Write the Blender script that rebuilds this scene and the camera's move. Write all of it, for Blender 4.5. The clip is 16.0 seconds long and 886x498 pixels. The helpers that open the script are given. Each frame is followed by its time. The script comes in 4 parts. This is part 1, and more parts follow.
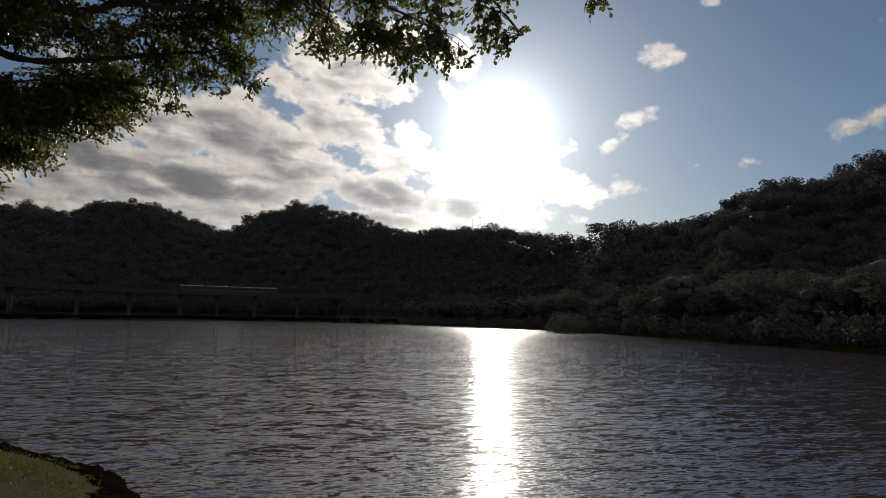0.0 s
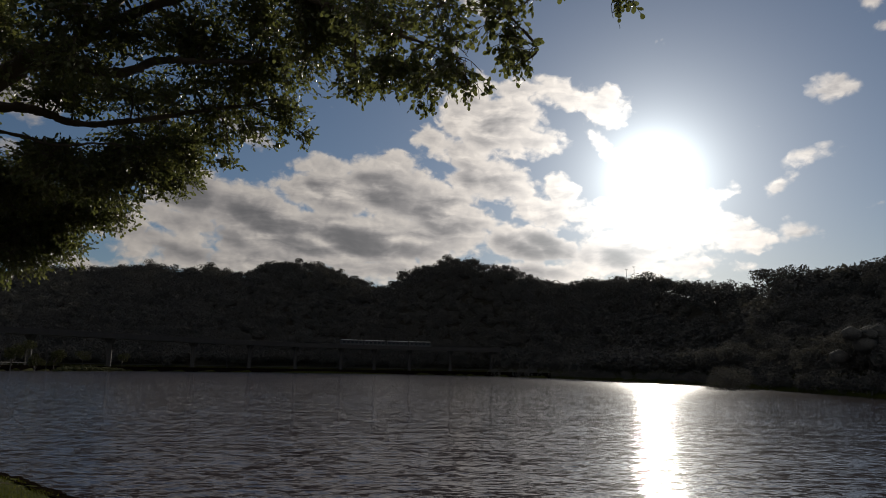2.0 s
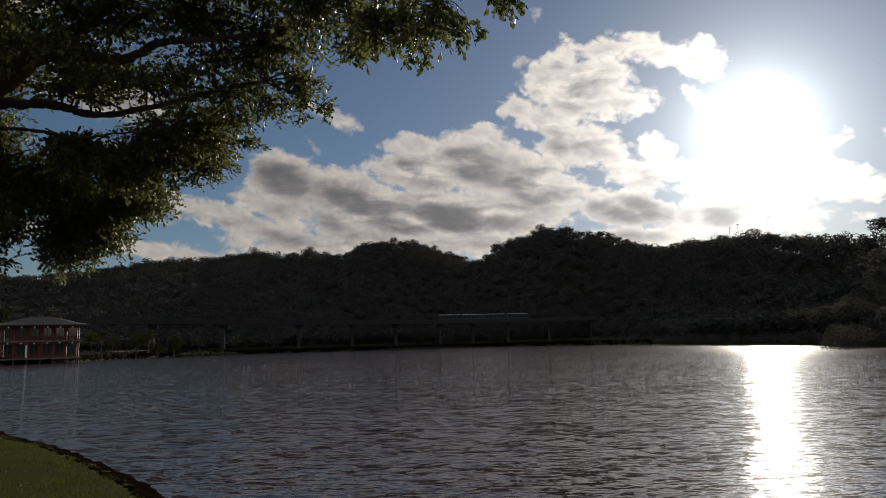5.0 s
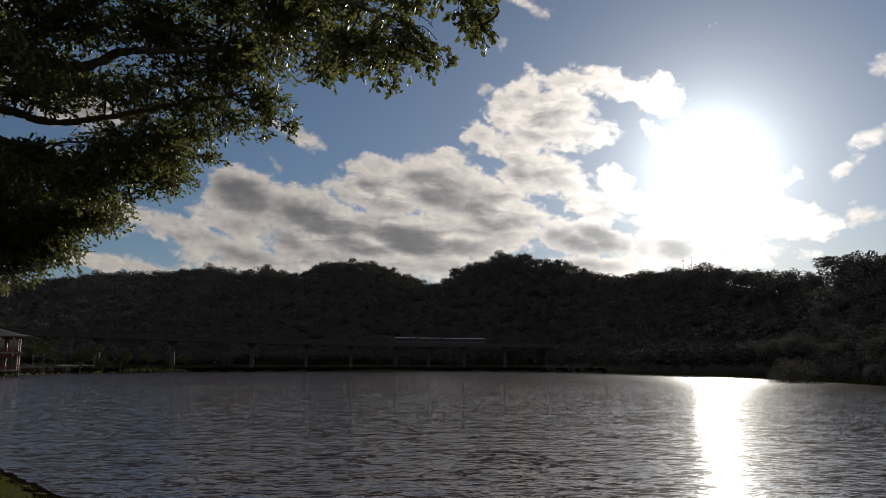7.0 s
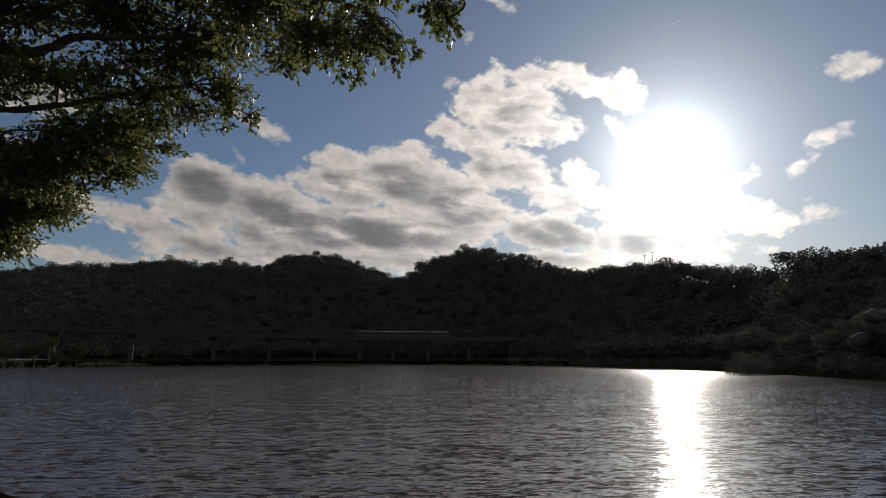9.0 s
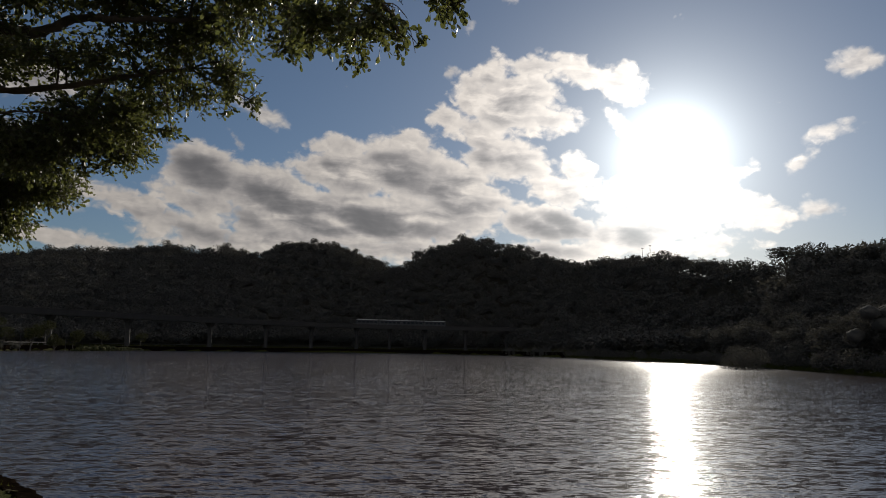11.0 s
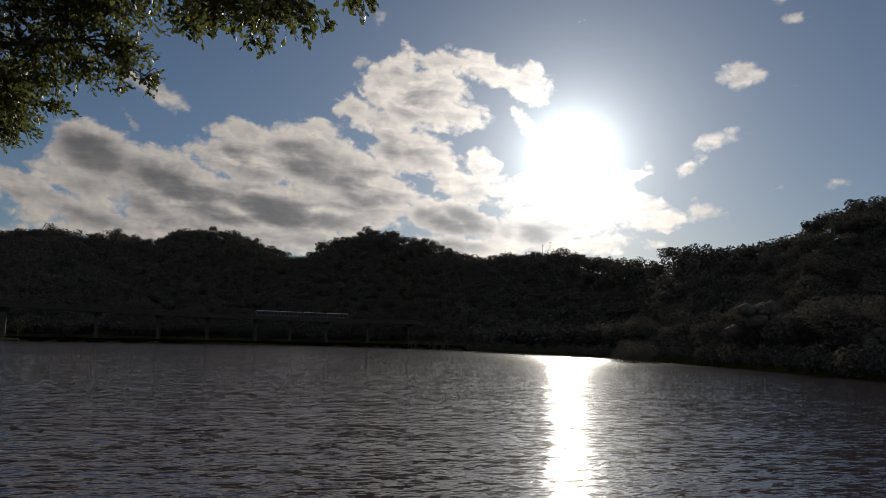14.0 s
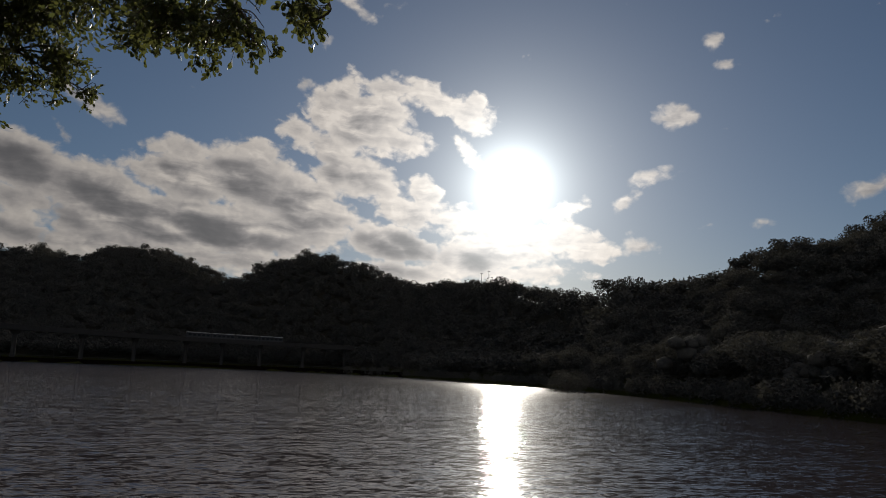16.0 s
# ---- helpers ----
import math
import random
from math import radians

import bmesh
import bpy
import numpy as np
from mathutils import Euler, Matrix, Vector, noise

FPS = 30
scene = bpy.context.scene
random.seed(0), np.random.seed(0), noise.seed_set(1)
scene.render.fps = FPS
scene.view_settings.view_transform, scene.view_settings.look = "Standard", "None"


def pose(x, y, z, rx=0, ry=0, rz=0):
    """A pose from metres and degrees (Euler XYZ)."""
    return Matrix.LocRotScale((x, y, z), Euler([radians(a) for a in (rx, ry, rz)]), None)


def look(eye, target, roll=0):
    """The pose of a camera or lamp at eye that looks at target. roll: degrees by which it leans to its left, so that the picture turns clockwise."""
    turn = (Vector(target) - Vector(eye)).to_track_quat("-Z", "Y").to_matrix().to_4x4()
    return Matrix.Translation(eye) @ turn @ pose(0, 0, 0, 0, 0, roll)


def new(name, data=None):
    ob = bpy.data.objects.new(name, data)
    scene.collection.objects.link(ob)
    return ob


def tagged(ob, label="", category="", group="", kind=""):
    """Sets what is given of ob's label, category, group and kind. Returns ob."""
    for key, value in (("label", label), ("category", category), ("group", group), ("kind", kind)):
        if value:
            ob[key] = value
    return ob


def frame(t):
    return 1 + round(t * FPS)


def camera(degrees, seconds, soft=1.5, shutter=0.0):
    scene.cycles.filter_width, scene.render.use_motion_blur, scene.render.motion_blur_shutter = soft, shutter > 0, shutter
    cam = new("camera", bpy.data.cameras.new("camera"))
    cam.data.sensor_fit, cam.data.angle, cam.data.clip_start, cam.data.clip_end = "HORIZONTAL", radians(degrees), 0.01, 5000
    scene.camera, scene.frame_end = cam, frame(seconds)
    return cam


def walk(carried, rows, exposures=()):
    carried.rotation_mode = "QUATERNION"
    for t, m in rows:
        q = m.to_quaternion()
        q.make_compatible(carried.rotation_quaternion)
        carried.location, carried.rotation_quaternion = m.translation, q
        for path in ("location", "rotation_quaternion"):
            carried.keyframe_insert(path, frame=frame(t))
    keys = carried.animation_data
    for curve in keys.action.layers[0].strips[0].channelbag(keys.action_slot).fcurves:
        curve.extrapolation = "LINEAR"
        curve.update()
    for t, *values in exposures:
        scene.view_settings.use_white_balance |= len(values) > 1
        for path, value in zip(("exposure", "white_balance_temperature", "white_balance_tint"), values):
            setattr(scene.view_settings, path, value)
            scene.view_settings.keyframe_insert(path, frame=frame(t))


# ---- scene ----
cam = camera(64.6, 16.0, soft=1.0)
# seconds, eye (x, y, z), yaw to the left of +y, pitch up, roll
ROWS = [
    (0.0, -2.451, -1.352, 2.242, -16.96, 5.65, 0.73),
    (0.5, -1.996, -1.197, 2.274, -14.15, 8.20, -1.46),
    (1.0, -1.608, -1.129, 2.317, -9.69, 10.29, -1.00),
    (1.5, -1.252, -0.803, 2.335, -12.26, 9.09, 2.43),
    (2.0, -0.873, -0.665, 2.335, -4.37, 9.78, 0.87),
    (2.5, -0.580, -0.427, 2.328, 1.23, 6.50, -1.63),
    (3.0, -0.368, -0.187, 2.329, -6.76, 7.76, 0.35),
    (3.5, -0.054, -0.112, 2.345, -4.89, 7.24, -0.03),
    (4.0, 0.084, -0.055, 2.369, 0.14, 5.72, -0.37),
    (4.2, 0.077, -0.112, 2.344, 3.82, 5.96, -2.02),
    (6.5, -0.002, 0.031, 2.409, 1.14, 10.25, 0.02),
    (7.0, 0.000, 0.000, 2.400, 0.00, 9.48, -0.00),
    (7.5, -0.004, 0.006, 2.391, -0.78, 9.60, 0.16),
    (8.0, 0.010, 0.069, 2.411, -3.34, 9.23, -0.29),
    (10.5, -0.010, 0.072, 2.440, -2.10, 8.65, 0.26),
    (11.0, -0.024, 0.089, 2.425, -3.08, 8.10, 0.81),
    (11.5, -0.012, 0.085, 2.418, -4.26, 7.59, 0.71),
    (12.0, -0.014, 0.022, 2.392, -5.05, 8.26, 0.86),
    (12.5, -0.022, 0.093, 2.416, -7.77, 8.27, 1.12),
    (13.0, -0.022, 0.115, 2.417, -9.18, 8.00, 1.33),
    (13.5, -0.012, 0.062, 2.387, -11.10, 7.66, 1.09),
    (14.0, -0.009, 0.039, 2.374, -10.94, 7.67, 1.18),
    (14.5, -0.014, 0.046, 2.387, -10.20, 7.86, 1.24),
    (15.0, -0.020, 0.028, 2.380, -10.98, 7.34, 0.58),
    (15.5, -0.017, 0.018, 2.403, -14.66, 8.51, 0.77),
    (16.0, -0.033, 0.002, 2.407, -15.84, 9.95, 2.26),
]


def aim(az, el):
    """The unit vector at an azimuth clockwise from +y and an elevation, in degrees."""
    a, e = radians(az), radians(el)
    return Vector((math.sin(a) * math.cos(e), math.cos(a) * math.cos(e), math.sin(e)))


walk(cam, [(t, look((x, y, z), Vector((x, y, z)) + aim(-yaw, pitch), roll)) for t, x, y, z, yaw, pitch, roll in ROWS],
     exposures=[(0.0, 0.56), (1.0, 0.29), (1.5, 0.21), (2.0, 0.36), (2.5, 0.64), (4.0, 0.52), (7.0, 0.62), (8.0, 0.56), (11.0, 0.5), (12.5, 0.4), (14.5, 0.29), (16.0, 0.12)])

# ---- light: a low sun ahead, broken cloud ----
SUN_AZ, SUN_EL = 21.55, 15.2
sun_data = bpy.data.lights.new("sun", "SUN")
sun_data.energy, sun_data.angle, sun_data.color = 3.0, radians(0.53), (1.0, 0.93, 0.82)
sun = new("sun", sun_data)
sun.matrix_world = look(aim(SUN_AZ, SUN_EL) * 300, (0, 0, 0))


class Graph:
    """Short forms for building a node tree."""

    def __init__(self, tree):
        self.tree = tree
        tree.nodes.clear()

    def node(self, kind, **inputs):
        n = self.tree.nodes.new(kind)
        for key, value in inputs.items():
            self.put(n.inputs[key.replace("_", " ")], value)
        return n

    def put(self, socket, value):
        if isinstance(value, bpy.types.NodeSocket):
            self.tree.links.new(value, socket)
        else:
            socket.default_value = value

    def math(self, op, a, b=0.0, c=0.0, clamp=False):
        n = self.tree.nodes.new("ShaderNodeMath")
        n.operation, n.use_clamp = op, clamp
        for s, v in zip(n.inputs, (a, b, c)):
            self.put(s, v)
        return n.outputs[0]

    def vec(self, op, a, b=(0, 0, 0)):
        n = self.tree.nodes.new("ShaderNodeVectorMath")
        n.operation = op
        self.put(n.inputs[0], a)
        self.put(n.inputs[1], b)
        return n

    def mix(self, f, a, b, blend="MIX"):
        n = self.tree.nodes.new("ShaderNodeMix")
        n.data_type, n.blend_type = "RGBA", blend
        self.put(n.inputs[0], f)
        self.put(n.inputs[6], a)
        self.put(n.inputs[7], b)
        return n.outputs[2]

    def noise(self, vector, scale, detail=4.0, rough=0.5, distort=0.0):
        n = self.tree.nodes.new("ShaderNodeTexNoise")
        self.put(n.inputs["Vector"], vector)
        for key, v in (("Scale", scale), ("Detail", detail), ("Roughness", rough), ("Distortion", distort)):
            self.put(n.inputs[key], v)
        return n.outputs["Fac"]

    def ramp(self, f, stops):
        n = self.tree.nodes.new("ShaderNodeValToRGB")
        self.put(n.inputs[0], f)
        el = n.color_ramp.elements
        while len(el) < len(stops):
            el.new(0.5)
        for e, (p, c) in zip(el, stops):
            e.position = p
            e.color = (*c, 1) if isinstance(c, tuple) else (c, c, c, 1)
        return n.outputs[0]

    def step(self, v, lo, hi):
        n = self.tree.nodes.new("ShaderNodeMapRange")
        n.interpolation_type = "SMOOTHSTEP"
        for s, x in zip(n.inputs, (v, lo, hi, 0.0, 1.0)):
            self.put(s, x)
        return n.outputs[0]

    def bump(self, height, strength, distance):
        n = self.node("ShaderNodeBump", Strength=strength, Distance=distance, Height=height)
        return n.outputs[0]


# clouds by azimuth, elevation, half-width, half-height and tilt, all in degrees
CLOUD_BANK = [(-16.1, 13.5, 3.5, 1.8, -10), (-10.8, 11.8, 5.0, 2.2, -18), (-4.6, 14.2, 4.8, 2.0, -5), (-5.4, 15.9, 1.7, 0.9, 0), (0.1, 16.2, 2.4, 1.2, -8),
              (-0.5, 14.2, 4.4, 2.4, -15), (4.2, 12.6, 4.2, 2.6, -22), (-4.6, 10.2, 13.0, 2.5, 0), (-11.0, 8.4, 8.5, 1.3, 0), (-20.5, 10.1, 6.3, 0.9, -16),
              (-16.8, 10.9, 3.0, 0.8, -20), (-26.0, 7.6, 5.0, 0.55, -4), (0.0, 8.0, 8.0, 1.3, 0)]
CLOUD_PLUME = [(8.6, 20.0, 3.7, 2.5, 0), (11.0, 22.5, 3.0, 1.2, 0), (7.0, 22.0, 2.0, 1.1, 20), (5.4, 20.4, 1.8, 1.6, 20), (14.8, 21.9, 3.4, 1.15, -10),
               (17.7, 20.7, 1.5, 1.2, -40), (17.4, 18.3, 1.4, 0.55, -50), (11.8, 18.5, 2.6, 0.9, -3), (3.2, 18.7, 1.1, 0.75, 0), (6.0, 17.2, 2.7, 1.2, -25),
               (8.9, 15.4, 3.0, 1.45, -18), (6.4, 15.4, 2.2, 1.3, 0)]
CLOUD_LOW = [(14.1, 14.5, 1.3, 1.2, 0), (12.7, 12.7, 2.9, 1.25, -15), (11.8, 10.0, 4.8, 1.6, -12), (16.4, 12.1, 2.2, 1.3, 0), (17.9, 9.2, 3.2, 1.5, 0),
             (21.0, 10.4, 4.2, 2.2, 0), (25.6, 11.2, 2.2, 1.6, -20), (27.8, 10.3, 1.7, 1.2, 0), (25.9, 13.2, 1.5, 0.65, 15), (22.5, 8.2, 4.5, 0.8, 0), (12.0, 8.0, 6.0, 1.0, 0)]
CLOUD_PUFFS = [(32.4, 15.9, 2.2, 0.75, 3), (30.6, 13.9, 1.25, 0.62, 22), (27.4, 14.0, 0.8, 0.7, 0), (35.0, 20.3, 2.7, 0.95, 4), (38.6, 19.1, 0.7, 0.4, -10),
               (37.0, 12.0, 0.9, 0.55, 0), (32.1, 10.4, 1.6, 0.75, 5), (31.0, 11.7, 0.6, 0.45, 0), (37.7, 25.7, 0.95, 0.75, 30), (38.6, 23.8, 1.0, 0.5, 0),
               (42.2, 26.6, 0.8, 0.4, 10), (48.6, 14.1, 2.2, 1.0, 12), (40.6, 12.0, 1.0, 0.6, -20), (5.2, 25.7, 0.8, 0.8, -30), (7.3, 28.6, 1.9, 0.7, -25),
               (10.3, 28.9, 1.0, 0.35, 0), (3.4, 22.4, 0.9, 0.7, 0), (-12.8, 18.6, 3.6, 0.85, -25), (-14.2, 16.2, 1.5, 0.3, -50), (-21.3, 14.2, 1.7, 0.5, -10)]
CLOUD_WEST = [(-26.3, 9.9, 1.7, 0.3, -8), (-29.5, 18.8, 5.5, 1.9, -10), (-31.0, 15.0, 4.0, 0.8, 0), (-40.0, 24.0, 8.0, 3.0, 10), (-34.0, 9.0, 5.0, 1.2, 5)]
# their thick grey parts, with the depth of the grey
CLOUD_SHADE = [(-18.5, 13.6, 3.9, 1.3, -5, 1.0), (-16.0, 12.4, 3.6, 1.0, -25, 0.8), (-14.1, 10.6, 3.2, 0.55, -28, 0.8), (-11.0, 11.6, 2.5, 0.75, -12, 0.75), (-16.9, 8.6, 2.8, 0.55, -8, 0.85),
               (-20.4, 9.4, 3.0, 0.4, -16, 0.6), (-4.9, 12.5, 3.2, 0.7, -10, 0.55), (-7.8, 13.0, 2.2, 0.45, -20, 0.5), (-6.2, 14.4, 1.3, 0.4, -25, 0.55), (-2.6, 10.2, 3.0, 0.9, -15, 0.9)]
CLOUD_SHADE_LOW = [(-7.3, 9.6, 2.6, 0.45, -12, 0.6), (1.0, 13.2, 3.2, 0.75, -15, 0.7), (-0.5, 15.2, 3.2, 0.6, -10, 0.55), (1.9, 9.4, 2.4, 0.6, -15, 0.6), (4.2, 11.0, 2.2, 0.7, -25, 0.55),
                   (6.1, 15.8, 2.4, 0.65, -10, 0.7), (7.0, 18.3, 2.4, 0.55, -15, 0.4), (9.8, 9.7, 2.6, 0.9, -10, 0.9), (14.1, 10.1, 2.5, 1.1, -32, 0.95), (12.4, 7.9, 2.8, 0.6, 0, 0.7), (18.5, 8.8, 1.5, 0.9, 0, 0.8)]


def build_world():
    world = bpy.data.worlds.new("sky")
    world.use_nodes = True
    scene.world = world
    g = Graph(world.node_tree)
    ray = g.node("ShaderNodeTexCoord").outputs["Generated"]
    sep = g.node("ShaderNodeSeparateXYZ", Vector=ray)
    x, y, z = sep.outputs
    deg = 180 / math.pi
    az = g.math("MULTIPLY", g.math("ARCTAN2", x, y), deg)
    el = g.math("MULTIPLY", g.math("ARCSINE", z), deg)
    flat = g.node("ShaderNodeCombineXYZ", X=az, Y=el, Z=0.0).outputs[0]
    # blue sky
    sky = g.tree.nodes.new("ShaderNodeTexSky")
    sky.sky_type, sky.sun_disc = "NISHITA", False
    sky.sun_elevation, sky.sun_rotation = radians(SUN_EL), radians(SUN_AZ)
    sky.air_density, sky.dust_density, sky.ozone_density = 1.0, 0.25, 3.0
    blue = g.vec("MULTIPLY", sky.outputs[0], (SKY, SKY * 0.98, SKY * 1.02)).outputs[0]
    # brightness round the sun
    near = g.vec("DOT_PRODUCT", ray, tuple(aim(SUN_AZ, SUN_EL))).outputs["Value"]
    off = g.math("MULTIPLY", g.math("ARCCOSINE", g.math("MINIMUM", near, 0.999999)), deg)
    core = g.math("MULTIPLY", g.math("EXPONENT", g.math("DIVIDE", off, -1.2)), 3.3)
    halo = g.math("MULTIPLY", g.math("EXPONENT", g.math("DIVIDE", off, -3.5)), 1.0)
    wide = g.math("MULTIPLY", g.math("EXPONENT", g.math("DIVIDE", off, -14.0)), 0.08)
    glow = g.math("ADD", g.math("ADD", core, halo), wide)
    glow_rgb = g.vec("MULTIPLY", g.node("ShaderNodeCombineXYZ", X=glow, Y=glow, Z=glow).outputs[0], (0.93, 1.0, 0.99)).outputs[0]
    # cloud outlines: placed bodies, in degrees inside their edge, lumped and frayed by noise
    def warp(scale, detail, across, up):
        n = g.node("ShaderNodeTexNoise", Vector=flat, Scale=scale, Detail=detail)
        off_centre = g.vec("SUBTRACT", n.outputs["Color"], (0.5, 0.5, 0.5)).outputs[0]
        return g.vec("ADD", flat, g.vec("MULTIPLY", off_centre, (across, up, 0)).outputs[0]).outputs[0]

    def oval(at, a, e, w, h, tilt):
        m = g.tree.nodes.new("ShaderNodeMapping")
        m.vector_type = "TEXTURE"
        g.put(m.inputs["Vector"], at)
        m.inputs["Location"].default_value = (a, e, 0)
        m.inputs["Rotation"].default_value = (0, 0, radians(tilt))
        m.inputs["Scale"].default_value = (w, h, 1)
        s = g.tree.nodes.new("ShaderNodeTexGradient")
        s.gradient_type = "SPHERICAL"
        g.put(s.inputs[0], m.outputs[0])
        return s.outputs["Fac"]

    def lumps(at, scale):
        n = g.node("ShaderNodeTexVoronoi", Vector=at, Scale=scale)
        n.feature = "SMOOTH_F1"
        n.inputs["Smoothness"].default_value = 0.35
        n.inputs["Detail"].default_value = 2.0
        return n.outputs["Distance"]

    loose, curled = warp(0.32, 3.0, 1.9, 1.1), warp(1.1, 4.0, 1.0, 0.8)

    def bodies(at, table):
        inside = -4.0
        for a, e, w, h, tilt in table:
            size = min(max(h, 0.5), 2.0)
            inside = g.math("SMOOTH_MAX", inside, g.math("MULTIPLY_ADD", oval(at, a, e, w * 3, h * 3, tilt), 3 * size, -2 * size), 0.25)
        return inside

    body = bodies(loose, CLOUD_BANK + CLOUD_PLUME + CLOUD_LOW)
    puff = bodies(warp(0.8, 4.0, 1.0, 0.7), CLOUD_PUFFS + CLOUD_WEST)
    billow = g.noise(flat, 0.06, 3.0, 0.5, 0.2)
    away = g.step(g.math("ABSOLUTE", g.math("SUBTRACT", az, 6.0)), 46.0, 70.0)
    high = g.step(el, 34.0, 50.0)
    rest = g.math("MULTIPLY", g.step(billow, 0.46, 0.66), g.math("MAXIMUM", away, high))
    body = g.math("MAXIMUM", body, g.math("MULTIPLY_ADD", rest, 3.0, -1.3))

    def heap(at):
        lie = g.node("ShaderNodeMapping", Vector=at)
        lie.inputs["Rotation"].default_value = (0, 0, radians(14))
        lie.inputs["Scale"].default_value = (0.8, 1.2, 1)
        v = lie.outputs[0]
        big, small = lumps(v, 0.42), lumps(v, 1.3)
        soft = g.noise(v, 0.55, 6.0, 0.56)
        h = g.math("MULTIPLY_ADD", g.math("SUBTRACT", 0.64, big), 1.0, g.math("MULTIPLY", g.math("SUBTRACT", 0.64, small), 0.42))
        return g.math("ADD", h, g.math("MULTIPLY", g.math("SUBTRACT", soft, 0.5), 1.5))

    to_sun = g.vec("NORMALIZE", g.vec("SUBTRACT", (SUN_AZ, SUN_EL + 8.0, 0), flat).outputs[0]).outputs[0]
    lump = heap(curled)
    lump_on = heap(g.vec("ADD", curled, g.vec("MULTIPLY", to_sun, (0.35, 0.35, 0)).outputs[0]).outputs[0])
    depth = g.math("ADD", g.math("MINIMUM", g.math("ADD", body, 0.52), 2.0), lump)
    cover = g.step(depth, -0.2, 0.45)
    wisp = g.math("ADD", g.math("ADD", puff, 0.08), g.math("MULTIPLY", lump, 0.95))
    cover = g.math("MAXIMUM", cover, g.math("MULTIPLY", g.step(wisp, -0.25, 0.55), 0.9))
    body = g.math("MAXIMUM", body, puff)
    # thick parts are grey, rims and folds towards the sun let it through
    grey = 0.0
    brushed = warp(0.5, 4.0, 1.5, 0.7)
    for a, e, w, h, tilt, f in CLOUD_SHADE + CLOUD_SHADE_LOW:
        soft = g.step(oval(brushed, a, e, w * 1.7, h * 1.9, tilt), 0.0, 0.8)
        grey = g.math("SMOOTH_MAX", grey, g.math("MULTIPLY", soft, f), 0.1)
    lie = g.node("ShaderNodeMapping", Vector=loose)
    lie.inputs["Rotation"].default_value = (0, 0, radians(17))
    lie.inputs["Scale"].default_value = (0.36, 1.35, 1)
    folds = g.noise(lie.outputs[0], 0.62, 6.0, 0.56, 0.3)
    inside = g.step(g.math("ADD", g.math("MINIMUM", body, 2.0), g.math("MULTIPLY", lump, 0.5)), -0.3, 1.2)
    fold = g.math("MULTIPLY", g.math("SUBTRACT", folds, 0.43), 2.7)
    relief = g.math("SUBTRACT", lump, lump_on)
    thick = g.math("MULTIPLY", g.math("ADD", g.math("MULTIPLY", grey, 1.3), fold), inside)
    thick = g.math("SUBTRACT", thick, g.math("MULTIPLY", relief, 0.36))
    thick = g.math("ADD", thick, g.math("MULTIPLY", rest, 0.35))
    thick = g.math("MULTIPLY", g.math("TANH", g.math("MULTIPLY", g.math("MAXIMUM", thick, -0.12), 1.25)), 0.95)
    toward = g.math("EXPONENT", g.math("DIVIDE", off, -13.0))
    opposite = g.step(off, 60.0, 120.0)
    lit = g.math("ADD", CLOUD_LIT, g.math("ADD", g.math("MULTIPLY", toward, 0.88), g.math("MULTIPLY", opposite, 1.1)))
    dim = g.math("SUBTRACT", 1.0, g.math("MULTIPLY", thick, 0.84))
    tone = g.math("MULTIPLY", lit, dim)
    warm = g.mix(thick, (1.0, 0.905, 0.812, 1), (1.0, 0.93, 0.92, 1))
    cloud = g.vec("MULTIPLY", g.node("ShaderNodeCombineXYZ", X=tone, Y=tone, Z=tone).outputs[0], warm).outputs[0]
    veil = g.math("MULTIPLY", cover, 0.93)
    colour = g.mix(veil, blue, cloud)
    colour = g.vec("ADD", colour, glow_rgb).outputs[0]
    bg = g.node("ShaderNodeBackground", Color=colour, Strength=1.0)
    g.tree.links.new(bg.outputs[0], g.node("ShaderNodeOutputWorld").inputs[0])


SKY, CLOUD_LIT = 0.0325, 0.28
build_world()


# ---- materials ----
def material(name):
    m = bpy.data.materials.new(name)
    m.use_nodes = True
    return m, Graph(m.node_tree)


def finish(g, shader):
    g.tree.links.new(shader, g.node("ShaderNodeOutputMaterial").inputs[0])


def plain(name, dark, light, scale, rough, metallic=0.0, bump=0.0, spec=0.5, streak=(1, 1, 1)):
    """A surface with stains at a large scale, grain at a small one, and relief."""
    m, g = material(name)
    p = g.vec("MULTIPLY", g.node("ShaderNodeTexCoord").outputs["Object"], streak).outputs[0]
    big = g.noise(p, scale, 5.0, 0.6)
    fine = g.noise(p, scale * 9, 4.0, 0.6)
    f = g.math("ADD", g.math("MULTIPLY", big, 0.65), g.math("MULTIPLY", fine, 0.35))
    own = g.node("ShaderNodeObjectInfo").outputs["Random"]
    f = g.math("ADD", f, g.math("MULTIPLY", g.math("SUBTRACT", own, 0.5), 0.16))
    col = g.ramp(f, [(0.3, dark), (0.7, light)])
    b = g.node("ShaderNodeBsdfPrincipled", Base_Color=col, Roughness=g.math("ADD", rough, g.math("MULTIPLY", g.math("SUBTRACT", fine, 0.5), 0.2)),
               Metallic=metallic, Specular_IOR_Level=spec)
    if bump:
        g.put(b.inputs["Normal"], g.bump(f, 0.6, bump))
    finish(g, b.outputs[0])
    return m


